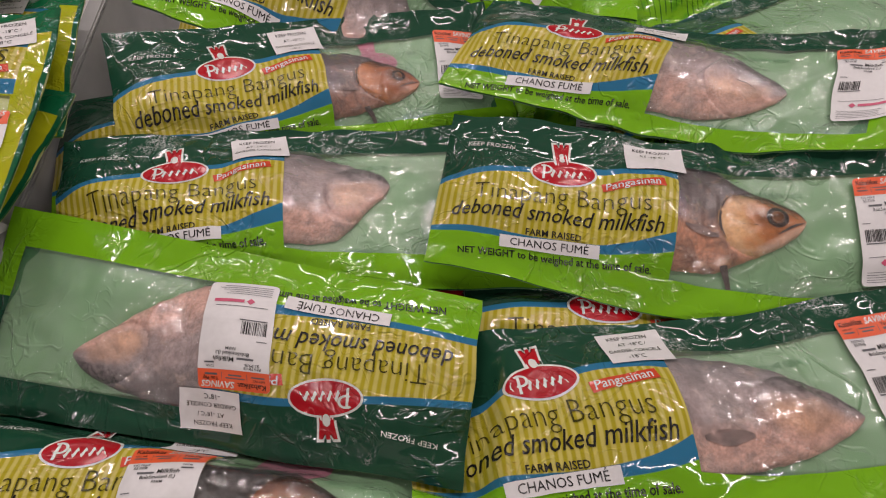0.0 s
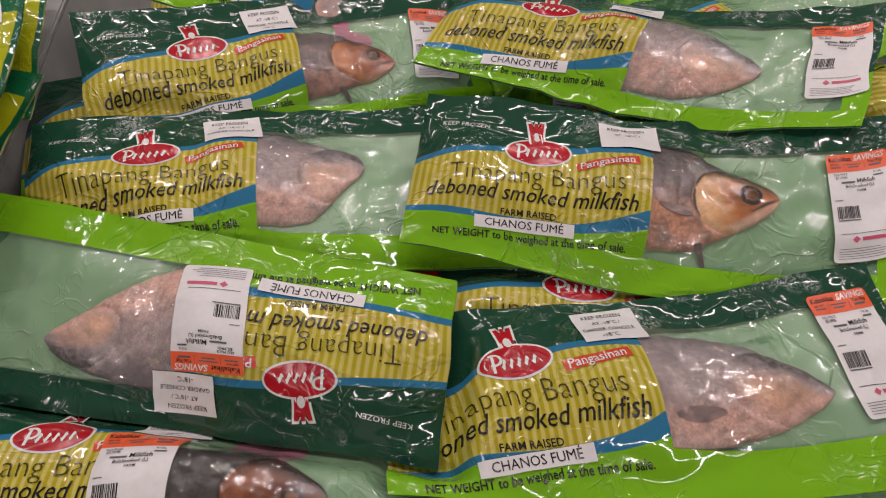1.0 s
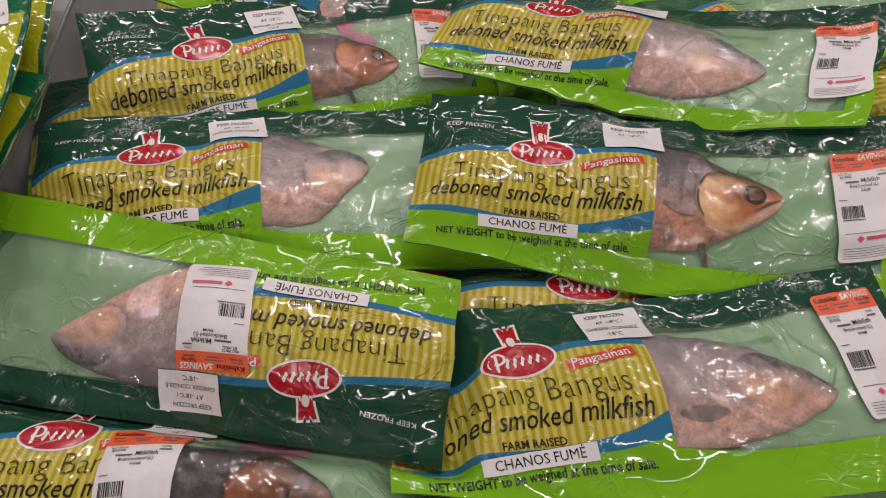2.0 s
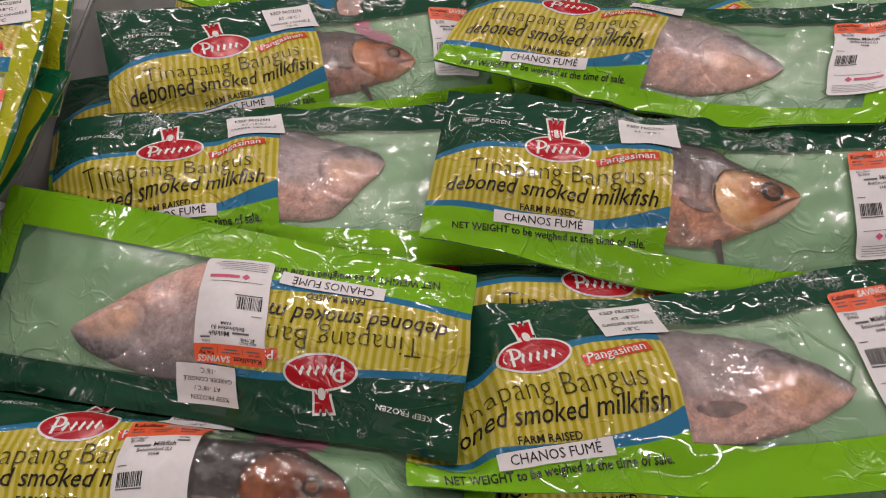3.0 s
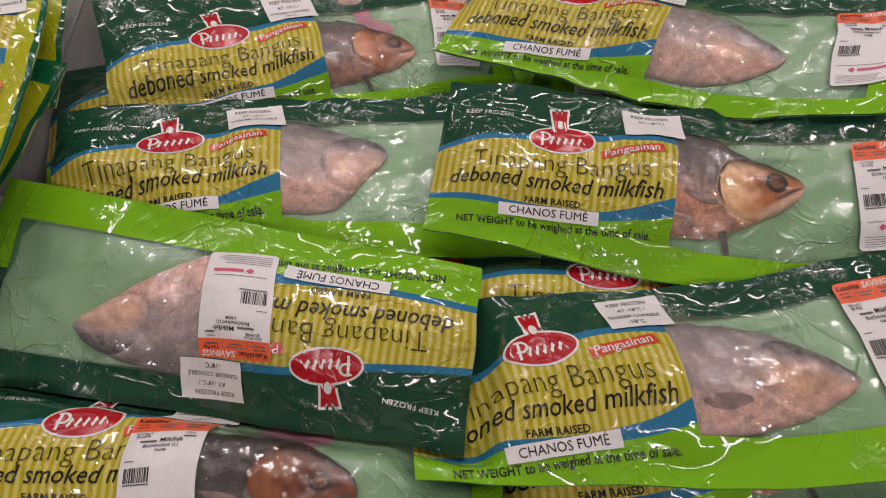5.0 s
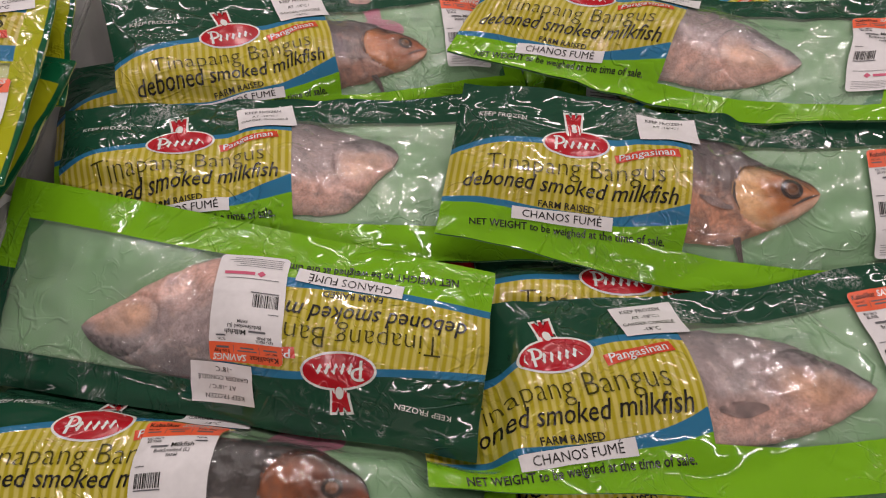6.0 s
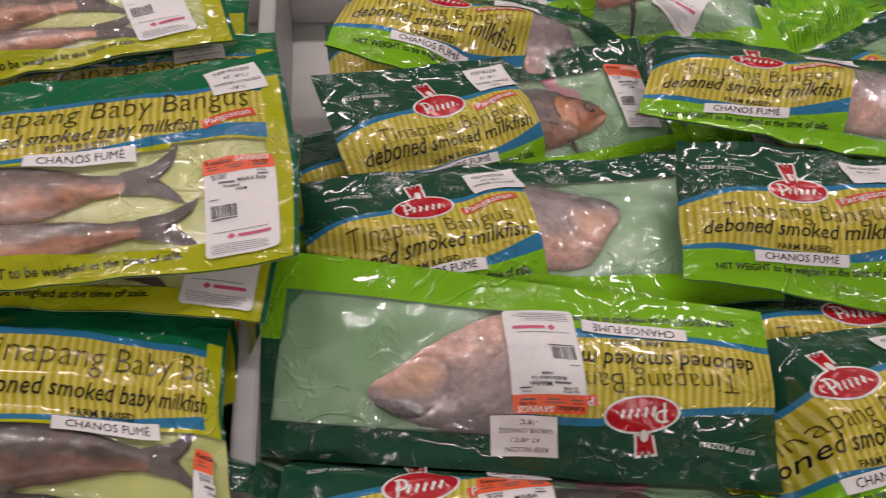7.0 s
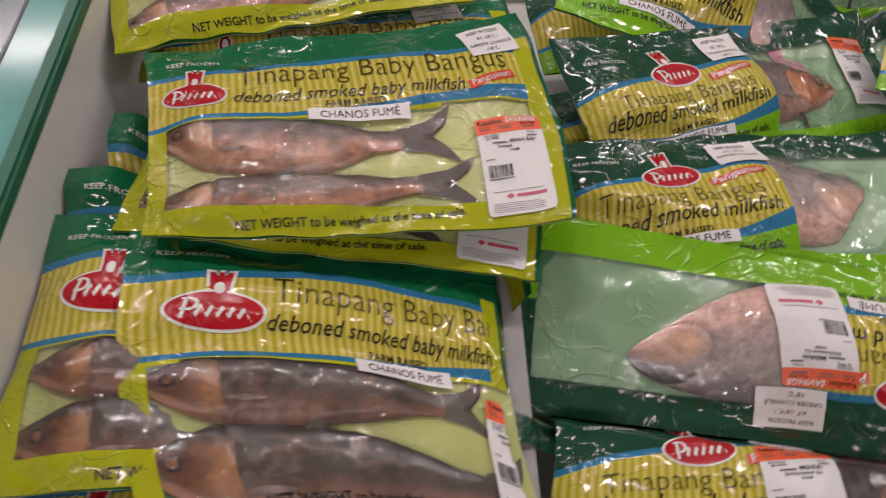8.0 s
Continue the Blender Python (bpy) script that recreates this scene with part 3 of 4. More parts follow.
            pts = np.concatenate([np.stack([uu, vv], 1) + nrm, np.stack([uu, vv], 1) - nrm])
            fs = np.clip((pts[:, 0] - u0) / (u1 - u0), 0, 1)
            fa = np.clip((pts[:, 1] - np.interp(fs, s, vc)) / np.interp(fs, s, w), -1, 1)
            ii = np.clip(np.round(fs * (ns - 1)).astype(int), 0, ns - 1)
            jj = np.clip(np.round(np.interp(fa, a, np.arange(na))).astype(int), 0, na - 1)
            out = np.stack([self.sample(self.X, pts[:, 0], pts[:, 1]), self.sample(self.Y, pts[:, 0], pts[:, 1]), Z[ii, jj] + 0.0006], 1)
            link_mesh(nm, out, [(k, k + 1, k + 1 + n, k + n) for k in range(n - 1)], mat, body, pts)

        span = 1 - head_at
        if skin != "pale":
            line("gill_edge", [(head_at + gb * q * q * (0.5 if tail else 1.0) + 0.006, q) for q in np.linspace(-0.62, 0.55, 14)], half * 0.018, FIN)
            line("mouth", [(head_at + span * q, 0.50 - 0.42 * (q - 0.66) / 0.32) for q in np.linspace(0.66, 0.98, 10)], half * 0.022, FIN)
            line("side_fin", [(head_at - q, 0.42 - 0.5 * q) for q in np.linspace(0.0, 0.24 if not tail else 0.12, 10)], half * 0.075, FIN_SOFT)
        elif eye:
            line("side_fin", [(head_at - q, 0.50 - 0.2 * q) for q in np.linspace(0.05, 0.30, 10)], half * 0.11, FIN_SOFT)
        if skin != "pale":
            er = half * 0.19
            spot("eye_ring", head_at + span * 0.66, -0.18, er, EYE_RIM, 0.0006, 0.95)
            spot("eye", head_at + span * 0.66, -0.18, er * 0.72, EYE, 0.0014)

        def flat_fin(nm, pts):
            v, f = poly_fan(pts, 3)
            z = self.sample(self.bot, v[:, 0], v[:, 1])
            up = np.minimum(z + thick * 0.45, self.sample(self.base + self.h, v[:, 0], v[:, 1]) - 0.001)
            link_mesh(nm, np.stack([self.sample(self.X, v[:, 0], v[:, 1]), self.sample(self.Y, v[:, 0], v[:, 1]), up], 1), f, FIN, body, v)

        if fin and not tail and skin in ("smoked", "amber"):
            um, vm = place(head_at + 0.06, 0.97, 0)
            flat_fin("breast_fin", [(um - 0.006, vm - 0.004), (um + 0.002, vm - 0.004), (um + 0.006, vm + 0.008), (um + 0.0085, vm + 0.020), (um + 0.005, vm + 0.021), (um + 0.001, vm + 0.010)])
        if tail:
            d = -1 if u1 > u0 else 1
            tw = half * 0.36
            flat_fin("tail_fin", [(u0 - d * 0.004, v0 - tw), (u0 + d * 0.022, v0 - tw * 1.5), (u0 + d * 0.046, v0 - tw * 2.7), (u0 + d * 0.040, v0 - tw * 1.3), (u0 + d * 0.023, v0 - tw * 0.1),
                                  (u0 + d * 0.043, v0 + tw * 1.5), (u0 + d * 0.050, v0 + tw * 2.4), (u0 + d * 0.022, v0 + tw * 1.4), (u0 - d * 0.004, v0 + tw)])
            um, vm = place(0.5, 0.98, 0)
            flat_fin("belly_fin", [(um - 0.006, vm - 0.002), (um + 0.012, vm - 0.003), (um + 0.002, vm + 0.004), (um - 0.012, vm + 0.005)])
        return body

    def logo(self, root, u, v, r, turn=4.0, mirror=False):
        """The maker's red oval with a small tower, its word given as plain white strokes."""
        t = math.radians(turn)
        rot = lambda q: np.stack([u + q[:, 0] * math.cos(t) + q[:, 1] * math.sin(t), v - q[:, 0] * math.sin(t) + q[:, 1] * math.cos(t)], 1)
        tower = lambda g: [(-0.20 - g, 0.1), (-0.21 - g, -0.62), (-0.26 - g, -0.98 - g), (-0.15 + g * 0.3, -0.98 - g), (-0.13, -0.88 - g), (-0.06, -0.88 - g), (-0.05, -0.99 - g), (0.05, -0.99 - g),
                           (0.06, -0.88 - g), (0.13, -0.88 - g), (0.15 - g * 0.3, -0.98 - g), (0.26 + g, -0.98 - g), (0.21 + g, -0.62), (0.20 + g, 0.1)]
        mark = None
        for nm, g, mat, lift in (("logo", 0.07, WHITE_INK, 0.0006), ("logo_field", 0.0, RED_INK, 0.0009)):
            pieces = []
            for o in (oval(0, 0, r * (1 + g), r * (0.52 + g)), [(x * r, y * r * 1.25) for x, y in tower(g)]):
                q, f = poly_fan(o, 5)
                pieces.append((rot(q), f))
            vv, ff = joined(pieces)
            ob = self.lay(nm, vv, ff, mat, mark or root, lift)
            mark = mark or ob
        xs = np.linspace(-0.45, 0.70, 60)
        ys = 0.11 * np.sin((xs + 0.45) * 2 * math.pi * 4.6) * (1 - 0.25 * xs) + 0.06
        wv = np.concatenate([np.stack([xs - 0.022, ys - 0.058], 1), np.stack([xs + 0.022, ys + 0.058], 1)]) * r
        strokes = [(rot(wv), [(k, k + 1, k + 61, k + 60) for k in range(59)])]
        stem = np.stack([np.linspace(-0.60, -0.66, 8), np.linspace(-0.26, 0.30, 8)], 1)
        wv = np.concatenate([stem - (0.04, 0), stem + (0.04, 0)]) * r
        strokes.append((rot(wv), [(k, k + 1, k + 9, k + 8) for k in range(7)]))
        ang = np.linspace(-2.2, 2.2, 24)
        wv = np.concatenate([np.stack([-0.58 + 0.16 * np.cos(ang), -0.12 + 0.14 * np.sin(ang)], 1), np.stack([-0.58 + 0.24 * np.cos(ang), -0.12 + 0.21 * np.sin(ang)], 1)]) * r
        strokes.append((rot(wv), [(k, k + 1, k + 25, k + 24) for k in range(23)]))
        q, f = poly_fan(oval(0, -0.66 * r, 0.115 * r, 0.19 * r, 14), 2)
        strokes.append((rot(q), f))
        vv, ff = joined(strokes)
        self.lay("logo_mark", vv, ff, WHITE_INK, mark, 0.0012)

    def tilted_patch(self, u, v, w, h, turn):
        q, f = patch(0, 0, w, h, 0.003)
        t = math.radians(turn)
        return np.stack([u + q[:, 0] * math.cos(t) + q[:, 1] * math.sin(t), v - q[:, 0] * math.sin(t) + q[:, 1] * math.cos(t)], 1), f

    def rounded(self, uv, u, v, w, h, turn, r=0.004):
        """Draws the corners of a label's patch in, so that they are round."""
        t = math.radians(turn)
        d = uv - (u, v)
        x, y = d[:, 0] * math.cos(t) - d[:, 1] * math.sin(t), d[:, 0] * math.sin(t) + d[:, 1] * math.cos(t)
        cx, cy = np.clip(x, r, w - r), np.clip(y, r, h - r)
        dist = np.hypot(x - cx, y - cy)
        k = np.where(dist > r, r / np.maximum(dist, 1e-9), 1.0)
        x, y = cx + (x - cx) * k, cy + (y - cy) * k
        return np.stack([u + x * math.cos(t) + y * math.sin(t), v - x * math.sin(t) + y * math.cos(t)], 1)

    def sticker(self, root, u, v, w, h, turn, lines, name, size):
        """A white paper sticker with lines of text, from its upper left corner."""
        uv, f = self.tilted_patch(u, v, w, h, turn)
        st = self.lay(name, uv, f, PAPER, root, 0.0014)
        t = math.radians(turn)
        for text, x, y, ww in lines:
            self.text(text, u + x * math.cos(t) + y * math.sin(t), v - x * math.sin(t) + y * math.cos(t), ww, BLACK_INK, st, 0.0018, turn=turn)
        return st

    def price(self, root, u, v, turn=0.0, w=0.058, h=0.097, baby=False):
        """A white thermal price label with an orange head, a barcode and small print."""
        uv, f = self.tilted_patch(u, v, w, h, turn)
        uv = self.rounded(uv, u, v, w, h, turn)
        lab = self.lay("price_label", uv, f, PAPER, root, 0.0017, "white thermal price label with an orange head")
        if lab is None:
            return
        t = math.radians(turn)
        at = lambda x, y: (u + x * math.cos(t) + y * math.sin(t), v - x * math.sin(t) + y * math.cos(t))
        q, f = self.tilted_patch(*at(0, 0), w, h * 0.17, turn)
        q = self.rounded(q, u, v, w, h, turn)
        self.lay("orange_head", q, f, ORANGE, lab, 0.0020)
        self.text("SAVINGS", *at(w * 0.46, h * 0.068), w * 0.49, WHITE_INK, lab, 0.0024, turn=turn, shear=0.2, bold=0.02)
        rs = np.random.RandomState(self.seed)
        rows = [("Kabalikat", 0.05, 0.068, 0.37), ("NET WT", 0.06, 0.105, 0.15), ("You Pay", 0.68, 0.105, 0.24), ("REG PRICE", 0.10, 0.205, 0.22), ("$5.99/lb", 0.12, 0.237, 0.19), ("TOTAL", 0.74, 0.205, 0.13),
                ("Milkfish Baby" if baby else "Milkfish", 0.46, 0.285, 0.40 if baby else 0.29), ("Smoked" if baby else "BnlsSmoked (L)", 0.26, 0.33, 0.22 if baby else 0.46), ("FARM", 0.44, 0.372, 0.14)]
        for text, x, y, ww in rows:
            self.text(text, *at(w * x, h * y), w * ww, BLACK_INK, lab, 0.0024, turn=turn, bold=0.01)
        bars = [self.tilted_patch(*at(w * x0, h * y0), w * ww, h * hh, turn) for x0, y0, ww, hh in
                ((0.06, 0.118, 0.17, 0.012), (0.32, 0.095, 0.26, 0.010), (0.36, 0.120, 0.18, 0.012), (0.70, 0.118, 0.19, 0.018), (0.285, 0.085, 0.006, 0.06), (0.63, 0.085, 0.006, 0.06),
                 (0.74, 0.222, 0.15, 0.014), (0.20, 0.266, 0.22, 0.018), (0.06, 0.44, 0.13, 0.007), (0.08, 0.630, 0.36, 0.010), (0.10, 0.760, 0.74, 0.005))]
        bars += [self.tilted_patch(*at(w * 0.08, h * (0.885 + 0.02 * i)), w * (0.6 + 0.24 * rs.rand()), h * 0.004, turn) for i in range(5)]
        vv, ff = joined(bars)
        stuff(self.lay("small_print", vv, ff, PRINT_GREY, lab, 0.0022))
        x, code = 0.08, []
        while x < 0.42:
            b = rs.choice((0.006, 0.012, 0.018))
            q, f = poly_fan([at(w * x, h * 0.50), at(w * (x + b), h * 0.50), at(w * (x + b), h * 0.62), at(w * x, h * 0.62)], 2)
            code.append((q, f))
            x += b + rs.choice((0.007, 0.013))
        vv, ff = joined(code)
        stuff(self.lay("barcode", vv, ff, BLACK_INK, lab, 0.0022))
        q1 = poly_fan([at(w * x, h * y) for x, y in ((0.28, 0.815), (0.34, 0.785), (0.40, 0.815), (0.34, 0.845))], 2)
        q2 = self.tilted_patch(*at(w * 0.43, h * 0.80), w * 0.45, h * 0.03, turn)
        vv, ff = joined([q1, q2])
        self.lay("store_mark", vv, ff, PINK_INK, lab, 0.0022)


def large_pouch(key, place, seed, fish, label, sticker=(0.166, 0.018, 4.0), lines=3, chanos=(0.066, 0.1345, 2.0), price=None, cut=None, sag=0.0, droop=0.0, text=True, ghost=False, bend=0.0, taper=0.2, trim=0.0, shape=None, foot=0.143):
    p = Pouch(key, "large", place, seed, cut=cut, sag=sag, droop=droop, bend=bend, taper=taper, trim=trim, shape=shape, foot=foot)
    root = new("fish_pouch")
    root.matrix_world = p.m
    tagged(root, label, "fish package", "large smoked milkfish pouches")
    if fish:
        p.fish(root, **fish)
    p.films(root, PRINT["large"], BACK_GREEN, "frosted" if fish and fish["skin"] == "pale" else "clear")
    if text:
        p.text("KEEP FROZEN", 0.021, 0.0371, 0.044, WHITE_INK, root, turn=-2.6)
        p.logo(root, 0.1122, 0.0601, 0.0287, turn=8.0)
        q, f = p.tilted_patch(0.147, 0.0654, 0.0545, 0.0095, 12.5)
        tag = p.lay("origin_tag", q, f, TAG_RED, root, 0.0007)
        if tag:
            p.text("Pangasinan", 0.1515, 0.0724, 0.047, WHITE_INK, tag, 0.0011, turn=12.5, shear=0.15, bold=0.008)
        p.text("Tinapang Bangus", 0.0363, 0.1040, 0.1542, OLIVE_INK, root, turn=4.3, bold=-0.015, tall=1.15, arc=0.001)
        p.text("deboned smoked milkfish", 0.0179, 0.1217, 0.185, BLACK_INK, root, turn=3.65, bold=0.004, shear=0.3, tall=1.2)
        p.text("FARM RAISED", 0.0861, 0.1308, 0.049, BLACK_INK, root, bold=0.012, turn=3.3)
        p.text("NET WEIGHT to be weighed at the time of sale.", 0.0288, 0.1610, 0.170, BLACK_INK, root, bold=0.012, tall=1.15, turn=6.2)
        u, v, t = chanos
        p.sticker(root, u, v, 0.088, 0.0120, t, [("CHANOS FUMÉ", 0.0095, 0.0092, 0.069)], "name_sticker", 1)
    if sticker:
        u, v, t = sticker
        rows = [("KEEP FROZEN", 0.008, 0.0078, 0.034), ("AT -18°C /", 0.014, 0.0155, 0.024), ("GARDER CONGELÉ", 0.003, 0.0232, 0.044), ("-18°C", 0.016, 0.0305, 0.014)][:lines + 1]
        p.sticker(root, u, v, 0.054, 0.034, t, rows, "storage_sticker", 0)
    # print of the back sheet, seen reversed through the window
    if ghost:
        for text, u, v, w in (("KEEP FROZEN", 0.285, 0.050, 0.044), ("FARM RAISED", 0.262, 0.142, 0.03)):
            uv, fa = p.text_uv(text, u, v, w, mirror=True)
            ok = [q for q in fa]
            link_mesh("reversed_print", p.low(uv), ok, GHOST_INK, root, uv)
        if ghost == "logo":
            vv, ff = joined([poly_fan(oval(0.272, 0.058, 0.031, 0.016)), poly_fan([(0.264, 0.05), (0.262, 0.024), (0.271, 0.026), (0.273, 0.026), (0.282, 0.024), (0.280, 0.05)])])
            link_mesh("reversed_logo", p.low(vv), ff, GHOST_RED, root, vv)
    if price:
        p.price(root, *price)
    return root


def baby_pouch(key, place, seed, label, fish=True, text=True, price=None, sticker=None, chanos=(0.128, 0.088, 2.0), cut=None, droop=0.0, sag=0.0, du=0.0, dv=0.0, wide=0.242, shape=None, skin="baby", fishes=((0.212, 0.010, 0.127, 0.115, 0.0280), (0.226, 0.006, 0.170, 0.182, 0.0245))):
    p = Pouch(key, "baby", place, seed, cut=cut, droop=droop, sag=sag, taper=0.0, dv=dv, shape=shape)
    root = new("small_fish_pouch")
    root.matrix_world = p.m
    tagged(root, label, "fish package", "small smoked milkfish pouches")
    for e, nose, v0, v1, half in fishes if fish else ():
        p.fish(root, skin, e, nose, 0.77, v0=v0 + dv, v1=v1 + dv, half=half, thick=0.013, tail=True, name="young_fish")
    p.films(root, PRINT["baby_cut" if cut else "baby"], BACK_STRAW)
    if text:
        p.text("KEEP FROZEN", 0.018, 0.028, 0.046, WHITE_INK, root)
        p.logo(root, 0.059 + du, 0.071 + dv * 0.7, 0.027 + dv * 0.22, turn=-3.0)
        p.text("Tinapang Baby Bangus", 0.096 + du, 0.0598 + dv * 0.7, wide, OLIVE_INK, root, turn=-1.6, bold=-0.012, tall=1.35)
        p.text("deboned smoked baby milkfish", 0.093 + du, 0.0830 + dv * 0.8, wide * 0.83, BLACK_INK, root, turn=-1.6, bold=0.004, shear=0.3, tall=1.2)
        q, f = p.tilted_patch(0.278, 0.081 + dv * 0.7, 0.0475, 0.009, 17.0)
        tag = None if cut else p.lay("origin_tag", q, f, TAG_RED, root, 0.0007)
        if tag:
            p.text("Pangasinan", 0.283, 0.0868 + dv * 0.7, 0.040, WHITE_INK, tag, 0.0011, turn=17.0, shear=0.15)
        p.text("FARM RAISED", 0.170 + du, 0.0945 + dv, 0.052, BLACK_INK, root, bold=0.012)
        p.text("NET WEIGHT to be weighed at the time of sale.", 0.074, 0.2060 + dv, 0.187, BLACK_INK, root, bold=0.012, turn=2.6)
        u, v, t = chanos
        p.sticker(root, u, v, 0.087, 0.0130, t, [("CHANOS FUMÉ", 0.010, 0.0098, 0.068)], "name_sticker", 1)
    if sticker:
        u, v, t = sticker
        p.sticker(root, u, v, 0.050, 0.034, t, [("KEEP FROZEN", 0.008, 0.0078, 0.034), ("AT -18°C /", 0.014, 0.0155, 0.024), ("GARDER CONGELÉ", 0.003, 0.0232, 0.044), ("-18°C", 0.016, 0.0305, 0.014)], "storage_sticker", 0)
    if price:
        p.price(root, *price, baby=True)
    return root


def back_pouch(key, place, seed, label, nutrition=None, price=None):
    """A large pouch lying face down."""
    p = Pouch(key, "back", place, seed, flutter=1.6)
    root = new("fish_pouch")
    root.matrix_world = p.m
    tagged(root, label, "fish package", "large smoked milkfish pouches")
    p.films(root, PRINT["back"], BACK_OUT)
    if nutrition:
        u, v, t, w, h = nutrition
        st = p.sticker(root, u, v, w, h, t, [("Nutrition Facts", 0.004, 0.009, 0.042), ("Valeur nutritive", 0.004, 0.016, 0.042)], "nutrition_sticker", 1)
        bars = [p.tilted_patch(u + 0.004, v + 0.02 + 0.004 * i, w * 0.8, 0.0012, t) for i in range(max(1, int((h - 0.024) / 0.004)))]
        vv, ff = joined(bars)
        stuff(p.lay("small_print", vv, ff, PRINT_GREY, st, 0.0018))
    if price:
        p.price(root, *price)
    return root


# ---- pile of large pouches, from the top of the pile down ----
HEADED = dict(skin="smoked", u0=0.200, u1=0.329, thick=0.013, head_at=0.40,
              upper=((0.20, 0.026), (0.237, 0.021), (0.258, 0.031), (0.277, 0.045), (0.301, 0.054), (0.329, 0.070)),
              lower=((0.20, 0.133), (0.240, 0.131), (0.264, 0.124), (0.285, 0.111), (0.305, 0.102), (0.329, 0.084)))
FROST = dict(skin="pale", u0=0.200, u1=0.338, thick=0.012, head_at=0.40, eye=False,
             upper=((0.20, 0.036), (0.245, 0.030), (0.283, 0.054), (0.309, 0.073), (0.338, 0.093)),
             lower=((0.20, 0.136), (0.251, 0.136), (0.285, 0.132), (0.31, 0.122), (0.338, 0.105)))
UP_P = dict(FROST, u1=0.338, head_at=0.50,
            upper=((0.20, 0.030), (0.264, 0.031), (0.301, 0.036), (0.327, 0.045), (0.338, 0.054)),
            lower=((0.20, 0.146), (0.231, 0.140), (0.262, 0.123), (0.291, 0.102), (0.32, 0.078), (0.338, 0.064)))
LR_P = dict(FROST, u1=0.358, head_at=0.45, eye=True,
            upper=((0.20, 0.034), (0.26, 0.037), (0.298, 0.048), (0.324, 0.066), (0.358, 0.093)),
            lower=((0.20, 0.137), (0.248, 0.129), (0.278, 0.123), (0.31, 0.117), (0.341, 0.107), (0.358, 0.101)))
ML_P = dict(FROST, u1=0.311, head_at=0.46,
            upper=((0.20, 0.029), (0.239, 0.031), (0.268, 0.043), (0.303, 0.057), (0.311, 0.062)),
            lower=((0.20, 0.138), (0.257, 0.133), (0.275, 0.118), (0.29, 0.099), (0.311, 0.080)))
TL_S = dict(HEADED, skin="amber", u1=0.324, head_at=0.38,
            upper=((0.20, 0.045), (0.251, 0.041), (0.281, 0.056), (0.311, 0.075), (0.324, 0.088)),
            lower=((0.20, 0.134), (0.247, 0.127), (0.292, 0.115), (0.324, 0.101)))
BL_C = dict(HEADED, skin="charred", u1=0.332, head_at=0.38,
            upper=((0.20, 0.068), (0.243, 0.062), (0.272, 0.060), (0.307, 0.082), (0.332, 0.098)),
            lower=((0.20, 0.146), (0.290, 0.146), (0.332, 0.120)))
large_pouch("up", (-0.160, 0.283, -0.020, -19.3, 4.0, 168.9, 0.86), 11, UP_P, "green smoked milkfish pouch turned upside down with a price label across", sticker=(0.178, 0.0165, 4.0),
            price=(0.1555, 0.0560, 7.0, 0.060, 0.094), chanos=(0.0705, 0.1325, 0.5), shape=((-0.0028, -0.0081, 0.0049, 0.0013, -0.0045, 0.0049), (-0.0002, -0.0107, -0.0035, 0.003, -0.0033, -0.0046)))
large_pouch("lr", (0.194, 0.216, 0.002, -0.8, -1.0, 6.8, 0.95), 23, LR_P, "green smoked milkfish pouch with a pale frosted fish", ghost=True, price=(0.3693, 0.0223, 3.0), bend=0.48, taper=0.3, droop=-0.006, trim=0.013, foot=0.129, shape=((-0.0069, -0.0281, 0.0033, -0.0021, -0.0001, 0.0034), (-0.0071, -0.0508, 0.0063, -0.0015, 0.0121, -0.0024)), sticker=(0.1665, 0.0145, 7.5), chanos=(0.0681, 0.1368, 6.5))
large_pouch("tr", (0.231, 0.550, 0.025, 3.0, -4.6, -21.7, 1.03), 35, FROST, "green smoked milkfish pouch with a pale pink fish, lying on others", ghost=True, price=(0.3723, 0.0332, 6.0), bend=0.9, trim=0.012, shape=((-0.0029, -0.0277, -0.0128, -0.007, -0.0007, 0.0003), (-0.003, -0.0019, 0.0268, -0.0081, 0.0025, -0.0007)), chanos=(0.0670, 0.1375, 7.0), sticker=(0.168, 0.013, 6.0))
large_pouch("mr", (0.216, 0.385, 0.012, 9.0, 0.1, -12.3, 0.94), 47, HEADED, "green smoked milkfish pouch showing a golden fish head", ghost=True, price=(0.3716, 0.0357, 4.0), lines=1, bend=0.75, droop=-0.006, shape=((-0.0043, -0.0221, 0.0035, -0.0001, -0.0007, -0.0054), (-0.0069, -0.0048, 0.0069, -0.0017, 0.0001, 0.0163)), sticker=(0.1647, 0.0120, 6.0), chanos=(0.0637, 0.1358, 5.0))
large_pouch("ml", (-0.124, 0.430, -0.017, -0.8, 3.5, 4.4, 0.94), 59, ML_P, "green smoked milkfish pouch with a short pale fish", ghost=True, lines=2, droop=-0.015, shape=((-0.0032, -0.013, 0.0045, -0.0002, 0.0051, -0.0024), (-0.0049, -0.0063, 0.0066, 0.0011, -0.0133, -0.0025)), sticker=(0.1606, 0.0145, 7.5), chanos=(0.0700, 0.1320, 3.5))
large_pouch("tl", (-0.099, 0.582, -0.017, 7.7, 7.6, 15.1, 1.01), 61, TL_S, "crinkled green smoked milkfish pouch with a dark smoked head", ghost="logo", price=(0.357, 0.026, -8.0), droop=-0.012, sticker=(0.163, 0.013, 6.0), shape=((-0.0076, -0.0330, 0.0028, -0.0326, -0.0117, -0.0083), (-0.0108, 0.0060, 0.0256, 0.0401, 0.0251, 0.0498)))
